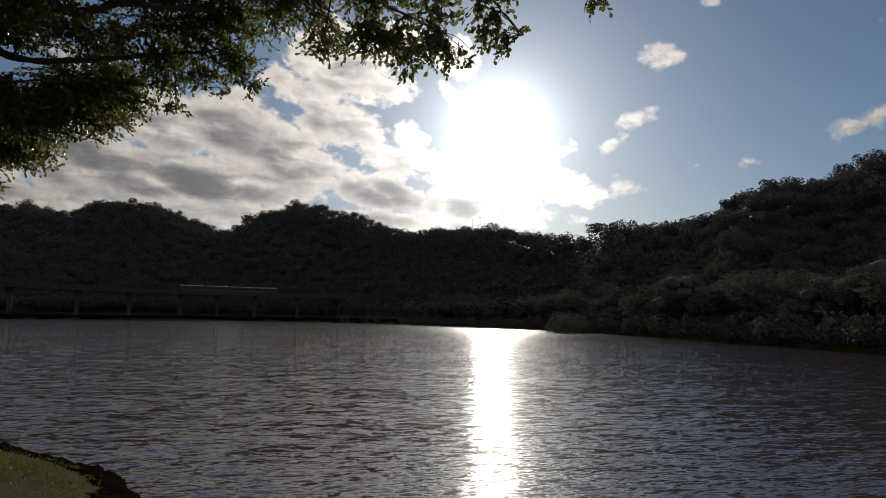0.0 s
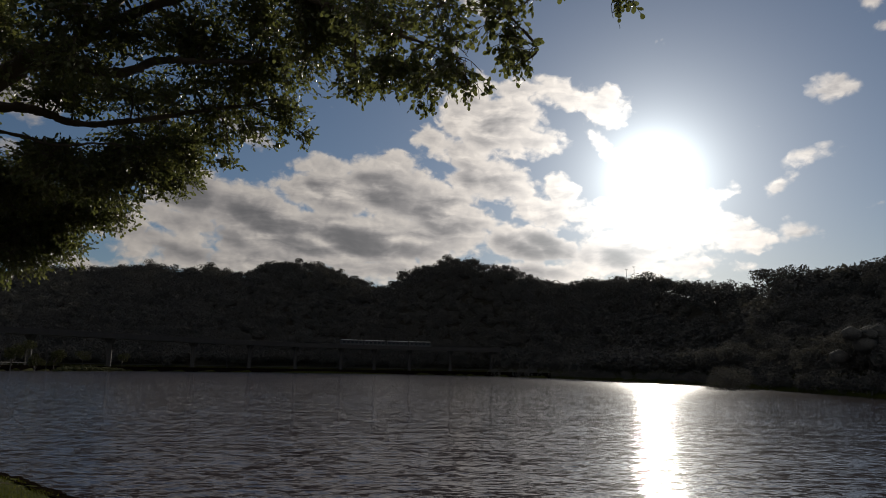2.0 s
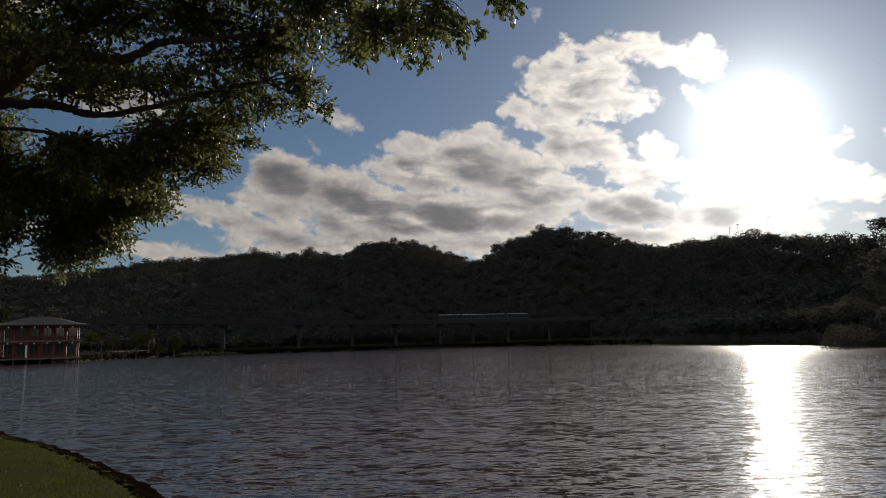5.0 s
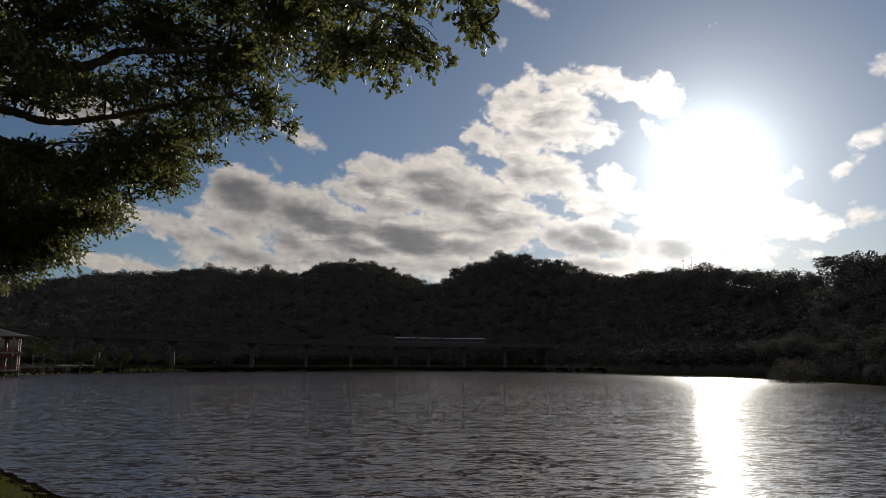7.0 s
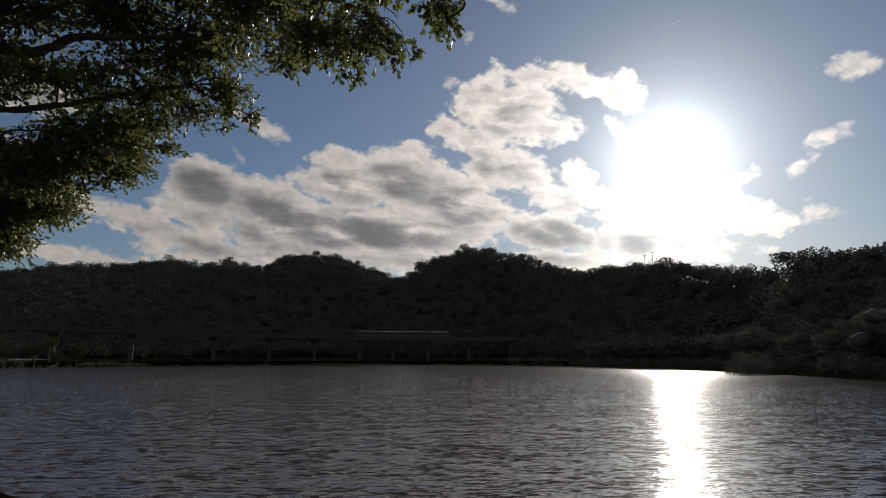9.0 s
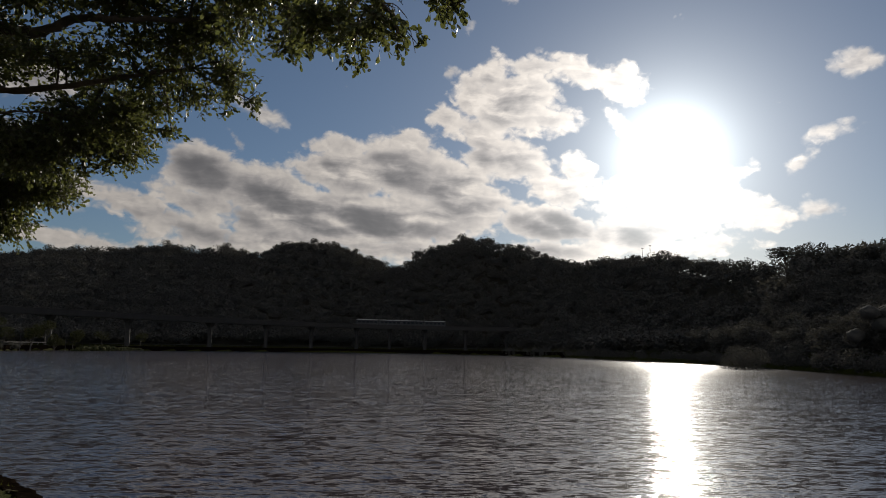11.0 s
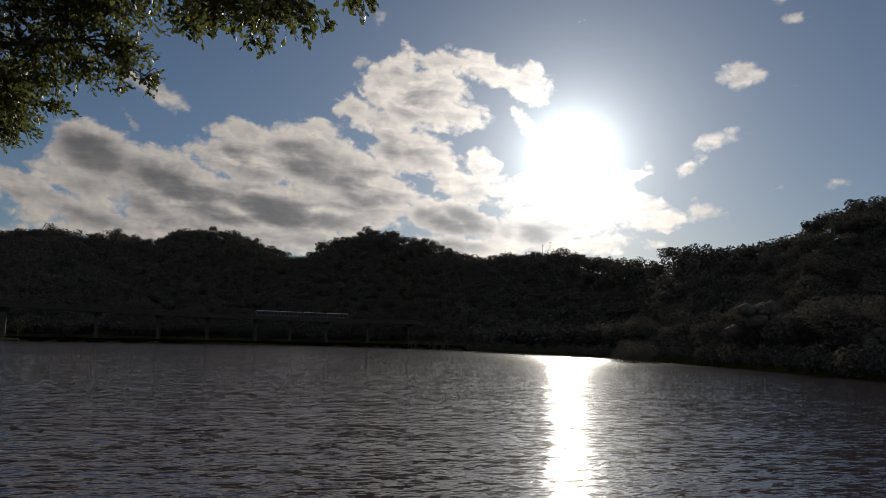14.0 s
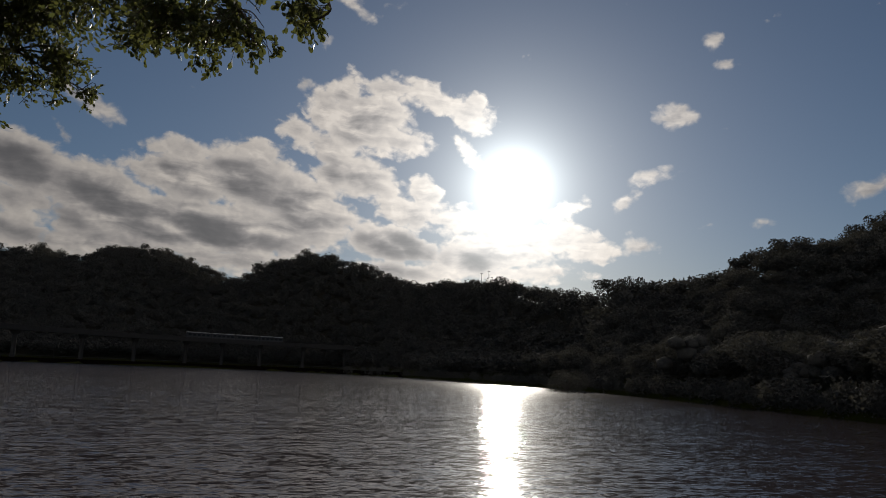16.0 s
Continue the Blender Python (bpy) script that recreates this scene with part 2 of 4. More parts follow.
def foliage(name, stops, through_colour, share, rough=0.5, spec=0.4, patch_scale=0.05, own=0.6):
    """Leaves: every leaf or clump has its own green; light from behind shines through."""
    m, g = material(name)
    isl = g.node("ShaderNodeNewGeometry").outputs["Random Per Island"]
    p = g.node("ShaderNodeTexCoord").outputs["Object"]
    patch = g.noise(p, patch_scale, 3.0, 0.6)
    f = g.math("ADD", g.math("MULTIPLY", isl, own), g.math("MULTIPLY", patch, 1.0 - own))
    col = g.ramp(f, stops)
    b = g.node("ShaderNodeBsdfPrincipled", Base_Color=col, Roughness=rough, Specular_IOR_Level=spec)
    tr = g.node("ShaderNodeBsdfTranslucent", Color=g.mix(isl, (*through_colour, 1), (through_colour[0] * 1.35, through_colour[1] * 1.2, through_colour[2], 1)))
    mix = g.node("ShaderNodeMixShader", Fac=share)
    g.put(mix.inputs[1], b.outputs[0])
    g.put(mix.inputs[2], tr.outputs[0])
    finish(g, mix.outputs[0])
    return m


def build_water():
    m, g = material("lake_water")
    p = g.node("ShaderNodeTexCoord").outputs["Object"]
    # the slope of the surface: swell, wind waves with long crests, short waves and ripples; calmer lanes lie between the gusts
    gust = g.step(g.noise(g.vec("MULTIPLY", p, (1.0, 0.45, 1.0)).outputs[0], 0.03, 3.0, 0.6, 0.5), 0.34, 0.66)
    slope = (0, 0, 0)
    for turn, scale, across, along, detail in ((-14, 1.1, 0.04, 0.14, 1.0), (-6, 4.2, 0.15, 0.55, 1.5), (-16, 12.0, 0.27, 0.72, 1.5), (10, 34.0, 0.22, 0.42, 1.0)):
        q = g.node("ShaderNodeMapping", Vector=p)
        q.inputs["Rotation"].default_value = (0, 0, radians(turn))
        q.inputs["Scale"].default_value = (0.36, 1.15, 1.0)
        n = g.node("ShaderNodeTexNoise", Vector=q.outputs[0], Scale=scale, Detail=detail, Distortion=0.35)
        off = g.vec("SUBTRACT", n.outputs["Color"], (0.5, 0.5, 0.5)).outputs[0]
        slope = g.vec("ADD", slope, g.vec("MULTIPLY", off, (across, along, 0)).outputs[0]).outputs[0]
    # slopes fade and roughness rises with distance, standing in for unresolved waves
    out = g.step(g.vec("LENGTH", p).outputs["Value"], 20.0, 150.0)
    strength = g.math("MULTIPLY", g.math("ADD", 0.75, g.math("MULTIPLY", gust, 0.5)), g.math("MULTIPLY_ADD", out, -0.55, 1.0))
    slope = g.vec("MULTIPLY", slope, g.node("ShaderNodeCombineXYZ", X=strength, Y=strength, Z=0.0).outputs[0]).outputs[0]
    normal = g.vec("NORMALIZE", g.vec("ADD", slope, (0, 0, 1)).outputs[0]).outputs[0]
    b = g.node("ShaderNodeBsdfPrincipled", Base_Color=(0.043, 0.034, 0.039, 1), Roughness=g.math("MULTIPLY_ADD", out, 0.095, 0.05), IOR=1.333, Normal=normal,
               Coat_Weight=0.022, Coat_Roughness=0.34, Coat_IOR=1.333)
    finish(g, b.outputs[0])
    return m


def build_ground():
    m, g = material("earth_and_grass")
    p = g.node("ShaderNodeTexCoord").outputs["Object"]
    big, mid, fine = g.noise(p, 0.25, 4.0, 0.6), g.noise(p, 1.7, 5.0, 0.65), g.noise(p, 22.0, 4.0, 0.7)
    grass = g.ramp(g.math("ADD", g.math("MULTIPLY", mid, 0.5), g.math("MULTIPLY", fine, 0.5)), [(0.3, (0.015, 0.018, 0.002)), (0.55, (0.030, 0.034, 0.004)), (0.75, (0.048, 0.048, 0.007))])
    soil = g.ramp(fine, [(0.3, (0.018, 0.014, 0.009)), (0.7, (0.05, 0.038, 0.024))])
    col = g.mix(g.step(g.math("ADD", g.math("MULTIPLY", mid, 0.6), g.math("MULTIPLY", big, 0.4)), 0.53, 0.64), grass, soil)
    litter = g.ramp(g.noise(p, 0.6, 5.0, 0.65), [(0.3, (0.025, 0.023, 0.018)), (0.7, (0.045, 0.042, 0.032))])
    up = g.node("ShaderNodeSeparateXYZ", Vector=p).outputs[2]
    col = g.mix(g.step(g.math("ADD", up, g.math("MULTIPLY", big, 1.5)), 2.2, 4.5), col, litter)
    b = g.node("ShaderNodeBsdfPrincipled", Base_Color=col, Roughness=0.95, Specular_IOR_Level=0.03)
    g.put(b.inputs["Normal"], g.bump(g.math("ADD", mid, g.math("MULTIPLY", fine, 0.4)), 0.7, 0.08))
    finish(g, b.outputs[0])
    return m


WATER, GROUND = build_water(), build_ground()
FIG_LEAF = foliage("fig_leaf", [(0.15, (0.042, 0.050, 0.024)), (0.5, (0.068, 0.075, 0.034)), (0.85, (0.110, 0.112, 0.050))], (0.135, 0.155, 0.045), 0.35, 0.46, 0.34)
# greyed and lifted: the hazy veil over the hills is in the leaf colour
WOOD_LEAF = foliage("hazed_woodland_leaf", [(0.2, (0.094, 0.093, 0.088)), (0.5, (0.103, 0.101, 0.095)), (0.85, (0.113, 0.108, 0.100))], (0.034, 0.034, 0.027), 0.36, 0.95, 0.03, own=0.35)
PARK_LEAF = foliage("park_leaf", [(0.2, (0.028, 0.034, 0.014)), (0.5, (0.04, 0.046, 0.018)), (0.85, (0.062, 0.058, 0.024))], (0.05, 0.05, 0.02), 0.1, 0.9, 0.05)
GRASS = foliage("grass_blade", [(0.25, (0.014, 0.018, 0.002)), (0.5, (0.046, 0.053, 0.004)), (0.75, (0.10, 0.092, 0.013))], (0.10, 0.115, 0.009), 0.25, 0.75, 0.12, 1.3, 0.35)
FAR_BARK = plain("dark_bark", (0.03, 0.026, 0.022), (0.07, 0.06, 0.05), 1.0, 0.9)
BARK = plain("grey_bark", (0.030, 0.022, 0.017), (0.125, 0.088, 0.066), 2.2, 0.85, bump=0.02, streak=(1, 1, 0.5))
# dark earth and stone, taken near black to hold the bank's shade
STONE = plain("dark_shaded_stone", (0.003, 0.002, 0.0015), (0.012, 0.009, 0.006), 3.0, 1.0, bump=0.04, spec=0.0)
# far below real concrete: the viaduct's shade is put into the colour
CONCRETE = plain("weathered_shaded_concrete", (0.020, 0.019, 0.019), (0.036, 0.034, 0.034), 0.3, 0.85, bump=0.02, streak=(1, 1, 0.25))
RED = plain("red_lacquer", (0.07, 0.007, 0.006), (0.13, 0.014, 0.011), 0.8, 0.5)
ROOF = plain("glazed_roof", (0.03, 0.024, 0.021), (0.06, 0.048, 0.042), 0.9, 0.6)
CREAM = plain("cream_trim", (0.07, 0.062, 0.052), (0.13, 0.115, 0.10), 0.8, 0.6)
# train metal darkened so the shade on its sides is in the colour
METAL = plain("shaded_train_metal", (0.026, 0.027, 0.031), (0.042, 0.044, 0.05), 0.4, 0.5, metallic=0.2)
DARK = plain("dark_rubber_and_frame", (0.02, 0.02, 0.022), (0.05, 0.05, 0.055), 0.8, 0.6)
GLASS = plain("tinted_glass", (0.015, 0.02, 0.025), (0.03, 0.035, 0.04), 0.5, 0.08)
FALLEN = plain("dry_leaf", (0.10, 0.085, 0.045), (0.30, 0.27, 0.17), 3.0, 0.7)
PALE = plain("white_paint", (0.6, 0.6, 0.58), (0.8, 0.8, 0.78), 0.9, 0.5)


# ---- mesh tools ----
def mesh_of(name, verts, faces, mat, smooth=False):
    me = bpy.data.meshes.new(name)
    me.from_pydata([tuple(v) for v in verts], [], faces)
    me.materials.append(mat)
    if smooth:
        me.polygons.foreach_set("use_smooth", [True] * len(me.polygons))
    me.update()
    return me


def big_mesh(name, verts, quads, mat, smooth=False):
    """A mesh from arrays: verts (n, 3) and quads or triangles (m, k)."""
    me = bpy.data.meshes.new(name)
    n, (m, k) = len(verts), quads.shape
    me.vertices.add(n)
    me.vertices.foreach_set("co", np.ascontiguousarray(verts, dtype=np.float32).ravel())
    me.loops.add(m * k)
    me.loops.foreach_set("vertex_index", np.ascontiguousarray(quads, dtype=np.int32).ravel())
    me.polygons.add(m)
    me.polygons.foreach_set("loop_start", np.arange(0, m * k, k, dtype=np.int32))
    me.materials.append(mat)
    me.update(calc_edges=True)
    if smooth:
        me.polygons.foreach_set("use_smooth", np.ones(m, dtype=bool))
    return me


def child(name, me, parent, label="", m=None):
    ob = new(name, me)
    ob.parent = parent
    if m is not None:
        ob.matrix_basis = m
    return tagged(ob, label)


def part(name, bm, mat, parent, label="", smooth=False):
    me = bpy.data.meshes.new(name)
    bm.normal_update()
    bm.to_mesh(me)
    bm.free()
    me.materials.append(mat)
    if smooth:
        me.polygons.foreach_set("use_smooth", [True] * len(me.polygons))
    return child(name, me, parent, label)


def box(bm, x0, x1, y0, y1, z0, z1, bevel=0.0):
    made = bmesh.ops.create_cube(bm, size=1.0)["verts"]
    for v in made:
        v.co = Vector(((x0 + x1) / 2 + v.co.x * (x1 - x0), (y0 + y1) / 2 + v.co.y * (y1 - y0), (z0 + z1) / 2 + v.co.z * (z1 - z0)))
    if bevel:
        edges = {e for v in made for e in v.link_edges}
        bmesh.ops.bevel(bm, geom=list(edges), offset=bevel, segments=2, affect="EDGES")
    return bm


def boxed(*size, bevel=0.0):
    return box(bmesh.new(), *size, bevel=bevel)


def tube(points, radii, sides=8, verts=None, faces=None):
    """A tapered, bent tube through the points; adds to verts and faces if they are given."""
    verts, faces = ([], []) if verts is None else (verts, faces)
    pts = [Vector(p) for p in points]
    for i, p in enumerate(pts):
        d = (pts[min(i + 1, len(pts) - 1)] - pts[max(i - 1, 0)]).normalized()
        a = d.orthogonal().normalized() if i == 0 else (a - d * a.dot(d)).normalized()
        b = d.cross(a)
        base = len(verts)
        for k in range(sides):
            t = 2 * math.pi * k / sides
            verts.append(p + (a * math.cos(t) + b * math.sin(t)) * radii[i])
        if i:
            for k in range(sides):
                n = (k + 1) % sides
                faces.append((base - sides + k, base - sides + n, base + n, base + k))
    faces.append(tuple(range(len(verts) - sides, len(verts))))
    return verts, faces


def smooth_line(points, n):
    """n points on a Catmull-Rom curve through the given ones."""
    p = np.array([points[0], *points, points[-1]], float)
    out = []
    for s in np.linspace(0, len(points) - 1, n):
        i = min(int(s), len(points) - 2)
        t = s - i
        a, b, c, d = p[i], p[i + 1], p[i + 2], p[i + 3]
        out.append(0.5 * (2 * b + (c - a) * t + (2 * a - 5 * b + 4 * c - d) * t * t + (3 * b - a - 3 * c + d) * t ** 3))
    return np.array(out)


# ---- lake, banks and hills ----
SHORE = [(-3.95, 9.3), (-3.15, 7.2), (-1.2, 5.3), (3.0, 4.0), (10.0, 4.5), (24.0, 11.0), (37.0, 26.0), (45.0, 41.0), (51.0, 63.0), (57.0, 92.0),
         (63.0, 130.0), (66.0, 175.0), (60.0, 230.0), (47.0, 290.0), (25.0, 330.0), (-10.0, 342.0), (-55.0, 336.0), (-98.0, 300.0),
         (-124.0, 245.0), (-113.0, 178.0), (-128.0, 130.0), (-105.0, 95.0), (-60.0, 62.0), (-25.0, 31.0), (-14.6, 20.4), (-11.0, 17.2), (-8.0, 14.2), (-5.45, 11.3)]
closed = smooth_line(SHORE + SHORE[:1], 620)[:-1]

# hills by azimuth: elevation of the canopy's skyline, then distance of the ridge and of the foot
SKYLINE = [(-60, 4.2), (-45, 4.6), (-33.5, 5.6), (-30, 6.0), (-26, 6.7), (-21.4, 7.1), (-18.8, 7.6), (-16.3, 7.2), (-14.2, 7.75), (-12.3, 7.35), (-11.2, 7.4),
           (-9.7, 8.25), (-7.4, 8.45), (-5.5, 8.2), (-3.2, 7.4), (-0.9, 6.65), (0.1, 6.7), (1.2, 7.85), (2.9, 8.5), (4.8, 9.05), (7.0, 8.75), (9.8, 8.4), (11.5, 7.7),
           (12.8, 7.15), (14.1, 7.0), (16.7, 7.3), (20, 7.3), (22.4, 7.3), (25.1, 6.9), (27.6, 6.7)]
SKYLINE_EAST = [(29, 7.0), (31, 7.4), (35, 7.5), (36, 7.9), (37.3, 7.9), (38, 8.9), (39.8, 9.5), (40.6, 10.1), (42.7, 10.7), (44.6, 10.5), (46.8, 11.4), (49, 12.0), (55, 12.6), (70, 11.0), (90, 6.0)]
RIDGE = [(-60, 560), (-33, 560), (-20, 600), (0, 620), (5, 590), (12, 540), (14, 480), (20, 360), (24, 280), (29, 205), (38, 168), (49, 152), (70, 150), (90, 200)]
FOOT = [(-60, 330), (-33, 350), (-20, 380), (0, 440), (8, 440), (14, 330), (20, 240), (24, 195), (29, 140), (38, 112), (49, 96), (60, 90), (90, 100)]
EYE_Z = 2.4


def interp(table, x):
    xs, ys = zip(*table)
    return np.interp(x, xs, ys)


def shore_distance(x, y):
    """Metres from the water's edge: positive on land, negative in the lake."""
    p = np.stack([x, y], -1).reshape(-1, 2)
    a, b = closed[:, :2], np.roll(closed[:, :2], -1, 0)
    best, inside = np.full(len(p), 1e9), np.zeros(len(p), bool)
    for (ax, ay), (bx, by) in zip(a, b):
        ex, ey = bx - ax, by - ay
        t = np.clip(((p[:, 0] - ax) * ex + (p[:, 1] - ay) * ey) / (ex * ex + ey * ey + 1e-9), 0, 1)
        best = np.minimum(best, (p[:, 0] - ax - t * ex) ** 2 + (p[:, 1] - ay - t * ey) ** 2)
        hit = (ay > p[:, 1]) != (by > p[:, 1])
        inside ^= hit & (p[:, 0] < ex * (p[:, 1] - ay) / (ey if ey else 1e-9) + ax)
    return (np.sqrt(best) * np.where(inside, -1, 1)).reshape(np.shape(x))


def ripple_field(x, y, size, seed):
    """Smooth uneven ground, about -1 to 1, from a few crossed waves."""
    r = np.random.default_rng(seed)
    out = 0
    for k in range(7):
        a, s, f = r.uniform(0, 6.3), r.uniform(0.6, 1.9), r.uniform(0, 6.3)
        out = out + np.sin((x * np.cos(a) + y * np.sin(a)) * s / size * 2 + f)
    return out / 4


def land_height(x, y, d):
    """Height of the ground at (x, y), which lies d metres from the water."""
    az, r = np.degrees(np.arctan2(x, y)), np.hypot(x, y)
    sky = interp(SKYLINE + SKYLINE_EAST, az)
    ridge, foot = interp(RIDGE, az), interp(FOOT, az)
    top = ridge * np.tan(np.radians(sky)) + EYE_Z - 8.0
    t = (r - foot) / (ridge - foot)
    up = np.clip(t, 0, 1)
    rise = 0.62 * up + 0.38 * up * up * (3 - 2 * up)
    fall = np.clip(1 - 0.55 * np.clip(t - 1, 0, 3), 0.12, 1)
    ahead = np.clip((100 - np.abs(az)) / 20, 0, 1)
    hill = top * rise * fall * ahead + ripple_field(x, y, 60, 3) * 2.5 * np.clip(t * (1.0 - np.clip(t, 0, 1)) * 4, 0, 1)
    back = (1 - ahead) * np.clip((r - 60) / 300, 0, 1) * 30 * (0.6 + 0.4 * ripple_field(x, y, 150, 5))
    near = np.clip(1 - r / 45, 0, 1)
    bank = 0.10 + 0.72 * np.clip(d / 6.0, 0, 1) ** 0.8 + ripple_field(x, y, 2.5, 8) * 0.03
    far_bank = np.where((az > -40) & (az < 13), 0.9 + 0.7 * np.clip(d / 3.0, 0, 1), 0.35 + 1.1 * np.clip(d / 5.0, 0, 1))
    shore = bank * np.clip(near * 3, 0, 1) + far_bank * (1 - np.clip(near * 3, 0, 1))
    land = shore + np.maximum(hill, 0) * np.clip(d / 12, 0, 1) + np.maximum(back, 0)
    bed = np.maximum(-2.5, -0.25 + d * 0.35)
    return np.where(d > 0, land, np.minimum(bed, land))


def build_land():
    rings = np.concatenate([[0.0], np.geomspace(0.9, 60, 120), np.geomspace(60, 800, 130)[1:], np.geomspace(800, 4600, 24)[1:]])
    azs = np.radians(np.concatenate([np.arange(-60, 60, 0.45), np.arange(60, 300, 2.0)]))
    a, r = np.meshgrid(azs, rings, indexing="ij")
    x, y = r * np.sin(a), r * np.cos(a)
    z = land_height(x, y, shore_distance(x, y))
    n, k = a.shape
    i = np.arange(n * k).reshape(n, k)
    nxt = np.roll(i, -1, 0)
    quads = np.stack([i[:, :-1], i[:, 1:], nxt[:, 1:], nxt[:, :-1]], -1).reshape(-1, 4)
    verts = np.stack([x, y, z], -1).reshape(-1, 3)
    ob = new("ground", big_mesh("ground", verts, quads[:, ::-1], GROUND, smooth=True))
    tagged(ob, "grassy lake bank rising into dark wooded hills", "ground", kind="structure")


def build_lake():
    ring = closed[:, :2] - closed[:, :2].mean(0)
    centre = closed[:, :2].mean(0)
    ring = ring * (1 + 1.5 / np.linalg.norm(ring, axis=1, keepdims=True)) + centre
    verts = [(*centre, 0.0)] + [(*p, 0.0) for p in ring]
    faces = [(0, 1 + k, 1 + (k + 1) % len(ring)) for k in range(len(ring))]
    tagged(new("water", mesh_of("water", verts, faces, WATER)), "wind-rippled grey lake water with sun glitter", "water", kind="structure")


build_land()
build_lake()


# ---- woods ----
def ico(level):
    bm = bmesh.new()
    bmesh.ops.create_icosphere(bm, subdivisions=level, radius=1.0)
    v = np.array([p.co[:] for p in bm.verts])
    f = np.array([[p.index for p in q.verts] for q in bm.faces])
    bm.free()
    return v, f


def clump_quads(r, n, size, lobes, loose=0.32):
    """n little leaf clumps, as little blades, scattered over a few lobes of a unit crown."""
    pick = r.integers(0, len(lobes), n)
    d = r.normal(size=(n, 3))
    d /= np.linalg.norm(d, axis=1, keepdims=True)
    at = lobes[pick, :3] + d * lobes[pick, 3:] * (1.12 - 0.3 * r.random((n, 1)) ** 2)
    out = d + loose * r.normal(size=(n, 3))
    u = np.cross(out, r.normal(size=(n, 3)))
    u /= np.linalg.norm(u, axis=1, keepdims=True)
    w = np.cross(out, u)
    w /= np.linalg.norm(w, axis=1, keepdims=True)
    s = size * r.uniform(0.6, 1.5, (n, 1))
    corners = np.stack([at - u * s, at + w * s * 1.1, at + u * s], 1)
    return corners.reshape(-1, 3), np.arange(3 * n).reshape(n, 3)


def crown_form(seed, n_lobes, n_clumps, size, level=1, flat=0.8, core=True, loose=0.32):
    """A crown of unit radius, as triangles: rough lobes with leaf clumps standing out of them."""
    r = np.random.default_rng(seed)
    lobes = []
    for k in range(n_lobes):
        a = r.uniform(0, 6.28)
        q = r.uniform(0.1, 0.6)
        lobes.append((q * math.cos(a), q * math.sin(a), r.uniform(-0.15, 0.55) * flat, r.uniform(0.34, 0.6)))
    lobes = np.array(lobes)
    bv, bf = ico(level)
    vs, fs, base = [], [], 0
    for x, y, z, rad in lobes if core else ():
        v = bv * rad * 0.84 * (1 + 0.09 * r.normal(size=(len(bv), 1)))
        v[:, 2] *= 0.9
        vs.append(v + (x, y, z))
        fs.append(bf + base)
        base += len(v)
    q, f = clump_quads(r, n_clumps, size, lobes, loose)
    vs.append(q)
    fs.append(f + base)
    return np.concatenate(vs), np.concatenate(fs)


def scatter(forms, places):
    """Crowns at rows of x, y, z, radius, height, turn: one pair of arrays."""
    vs, fs, base = [], [], 0
    for k, (x, y, z, rad, h, turn) in enumerate(places):
        v, f = forms[k % len(forms)]
        c, s = math.cos(turn), math.sin(turn)
        vs.append(np.stack([(v[:, 0] * c - v[:, 1] * s) * rad + x, (v[:, 0] * s + v[:, 1] * c) * rad + y, v[:, 2] * h + z], -1))
        fs.append(f + base)
        base += len(v)
    return np.concatenate(vs), np.concatenate(fs)


def build_woods():
    r = np.random.default_rng(11)
    rows = []
    for az in np.arange(-46, 66, 0.55):
        foot, ridge = float(interp(FOOT, az)), float(interp(RIDGE, az))
        rad = foot + 2 if az < 14 else foot * 0.6
        while rad < ridge * 1.07:
            step = 4.2 + rad * 0.004
            if r.random() < min(1.0, rad * radians(0.55) / step * (2.0 if rad < 170 else 1.25)):
                rows.append((az + r.uniform(-0.3, 0.3), rad + r.uniform(-0.5, 0.5) * step))
            rad += step * r.uniform(0.75, 1.1)
    rows = np.array(rows)
    x, y = rows[:, 1] * np.sin(np.radians(rows[:, 0])), rows[:, 1] * np.cos(np.radians(rows[:, 0]))
    d = shore_distance(x, y)
    z = land_height(x, y, d)
    size = r.uniform(3.6, 5.6, len(x)) * (0.85 + rows[:, 1] / 2500)
    rise = np.where(rows[:, 1] < 170, r.uniform(1.6, 5.2, len(x)), r.uniform(3.0, 5.0, len(x)))
    size = np.where(rows[:, 1] < 170, size * 0.68, size)
    crest = (rows[:, 1] > 0.94 * interp(RIDGE, rows[:, 0])) & (rows[:, 0] > -34)
    rise = rise + np.where(crest, r.uniform(-1.6, 1.2, len(x)) * np.clip(rows[:, 1] / 300, 0.5, 1.4), 0)
    size = size * np.where(crest, r.uniform(0.7, 1.25, len(x)), 1)
    places = np.stack([x, y, z + rise, size, size * r.uniform(0.6, 0.85, len(x)), r.uniform(0, 6.28, len(x))], -1)[d > 3]
    dist = np.hypot(places[:, 0], places[:, 1])
    close, far = places[dist < 170], places[dist >= 170]
    v, f = scatter([crown_form(20 + k, 6, 300, 0.105, core=False, loose=1.0) for k in range(8)], far)
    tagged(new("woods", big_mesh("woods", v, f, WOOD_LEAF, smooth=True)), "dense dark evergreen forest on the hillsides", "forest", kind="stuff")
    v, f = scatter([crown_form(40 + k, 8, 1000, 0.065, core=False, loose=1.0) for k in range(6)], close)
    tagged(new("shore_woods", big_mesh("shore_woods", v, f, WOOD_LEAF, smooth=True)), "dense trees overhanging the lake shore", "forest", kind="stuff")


build_woods()


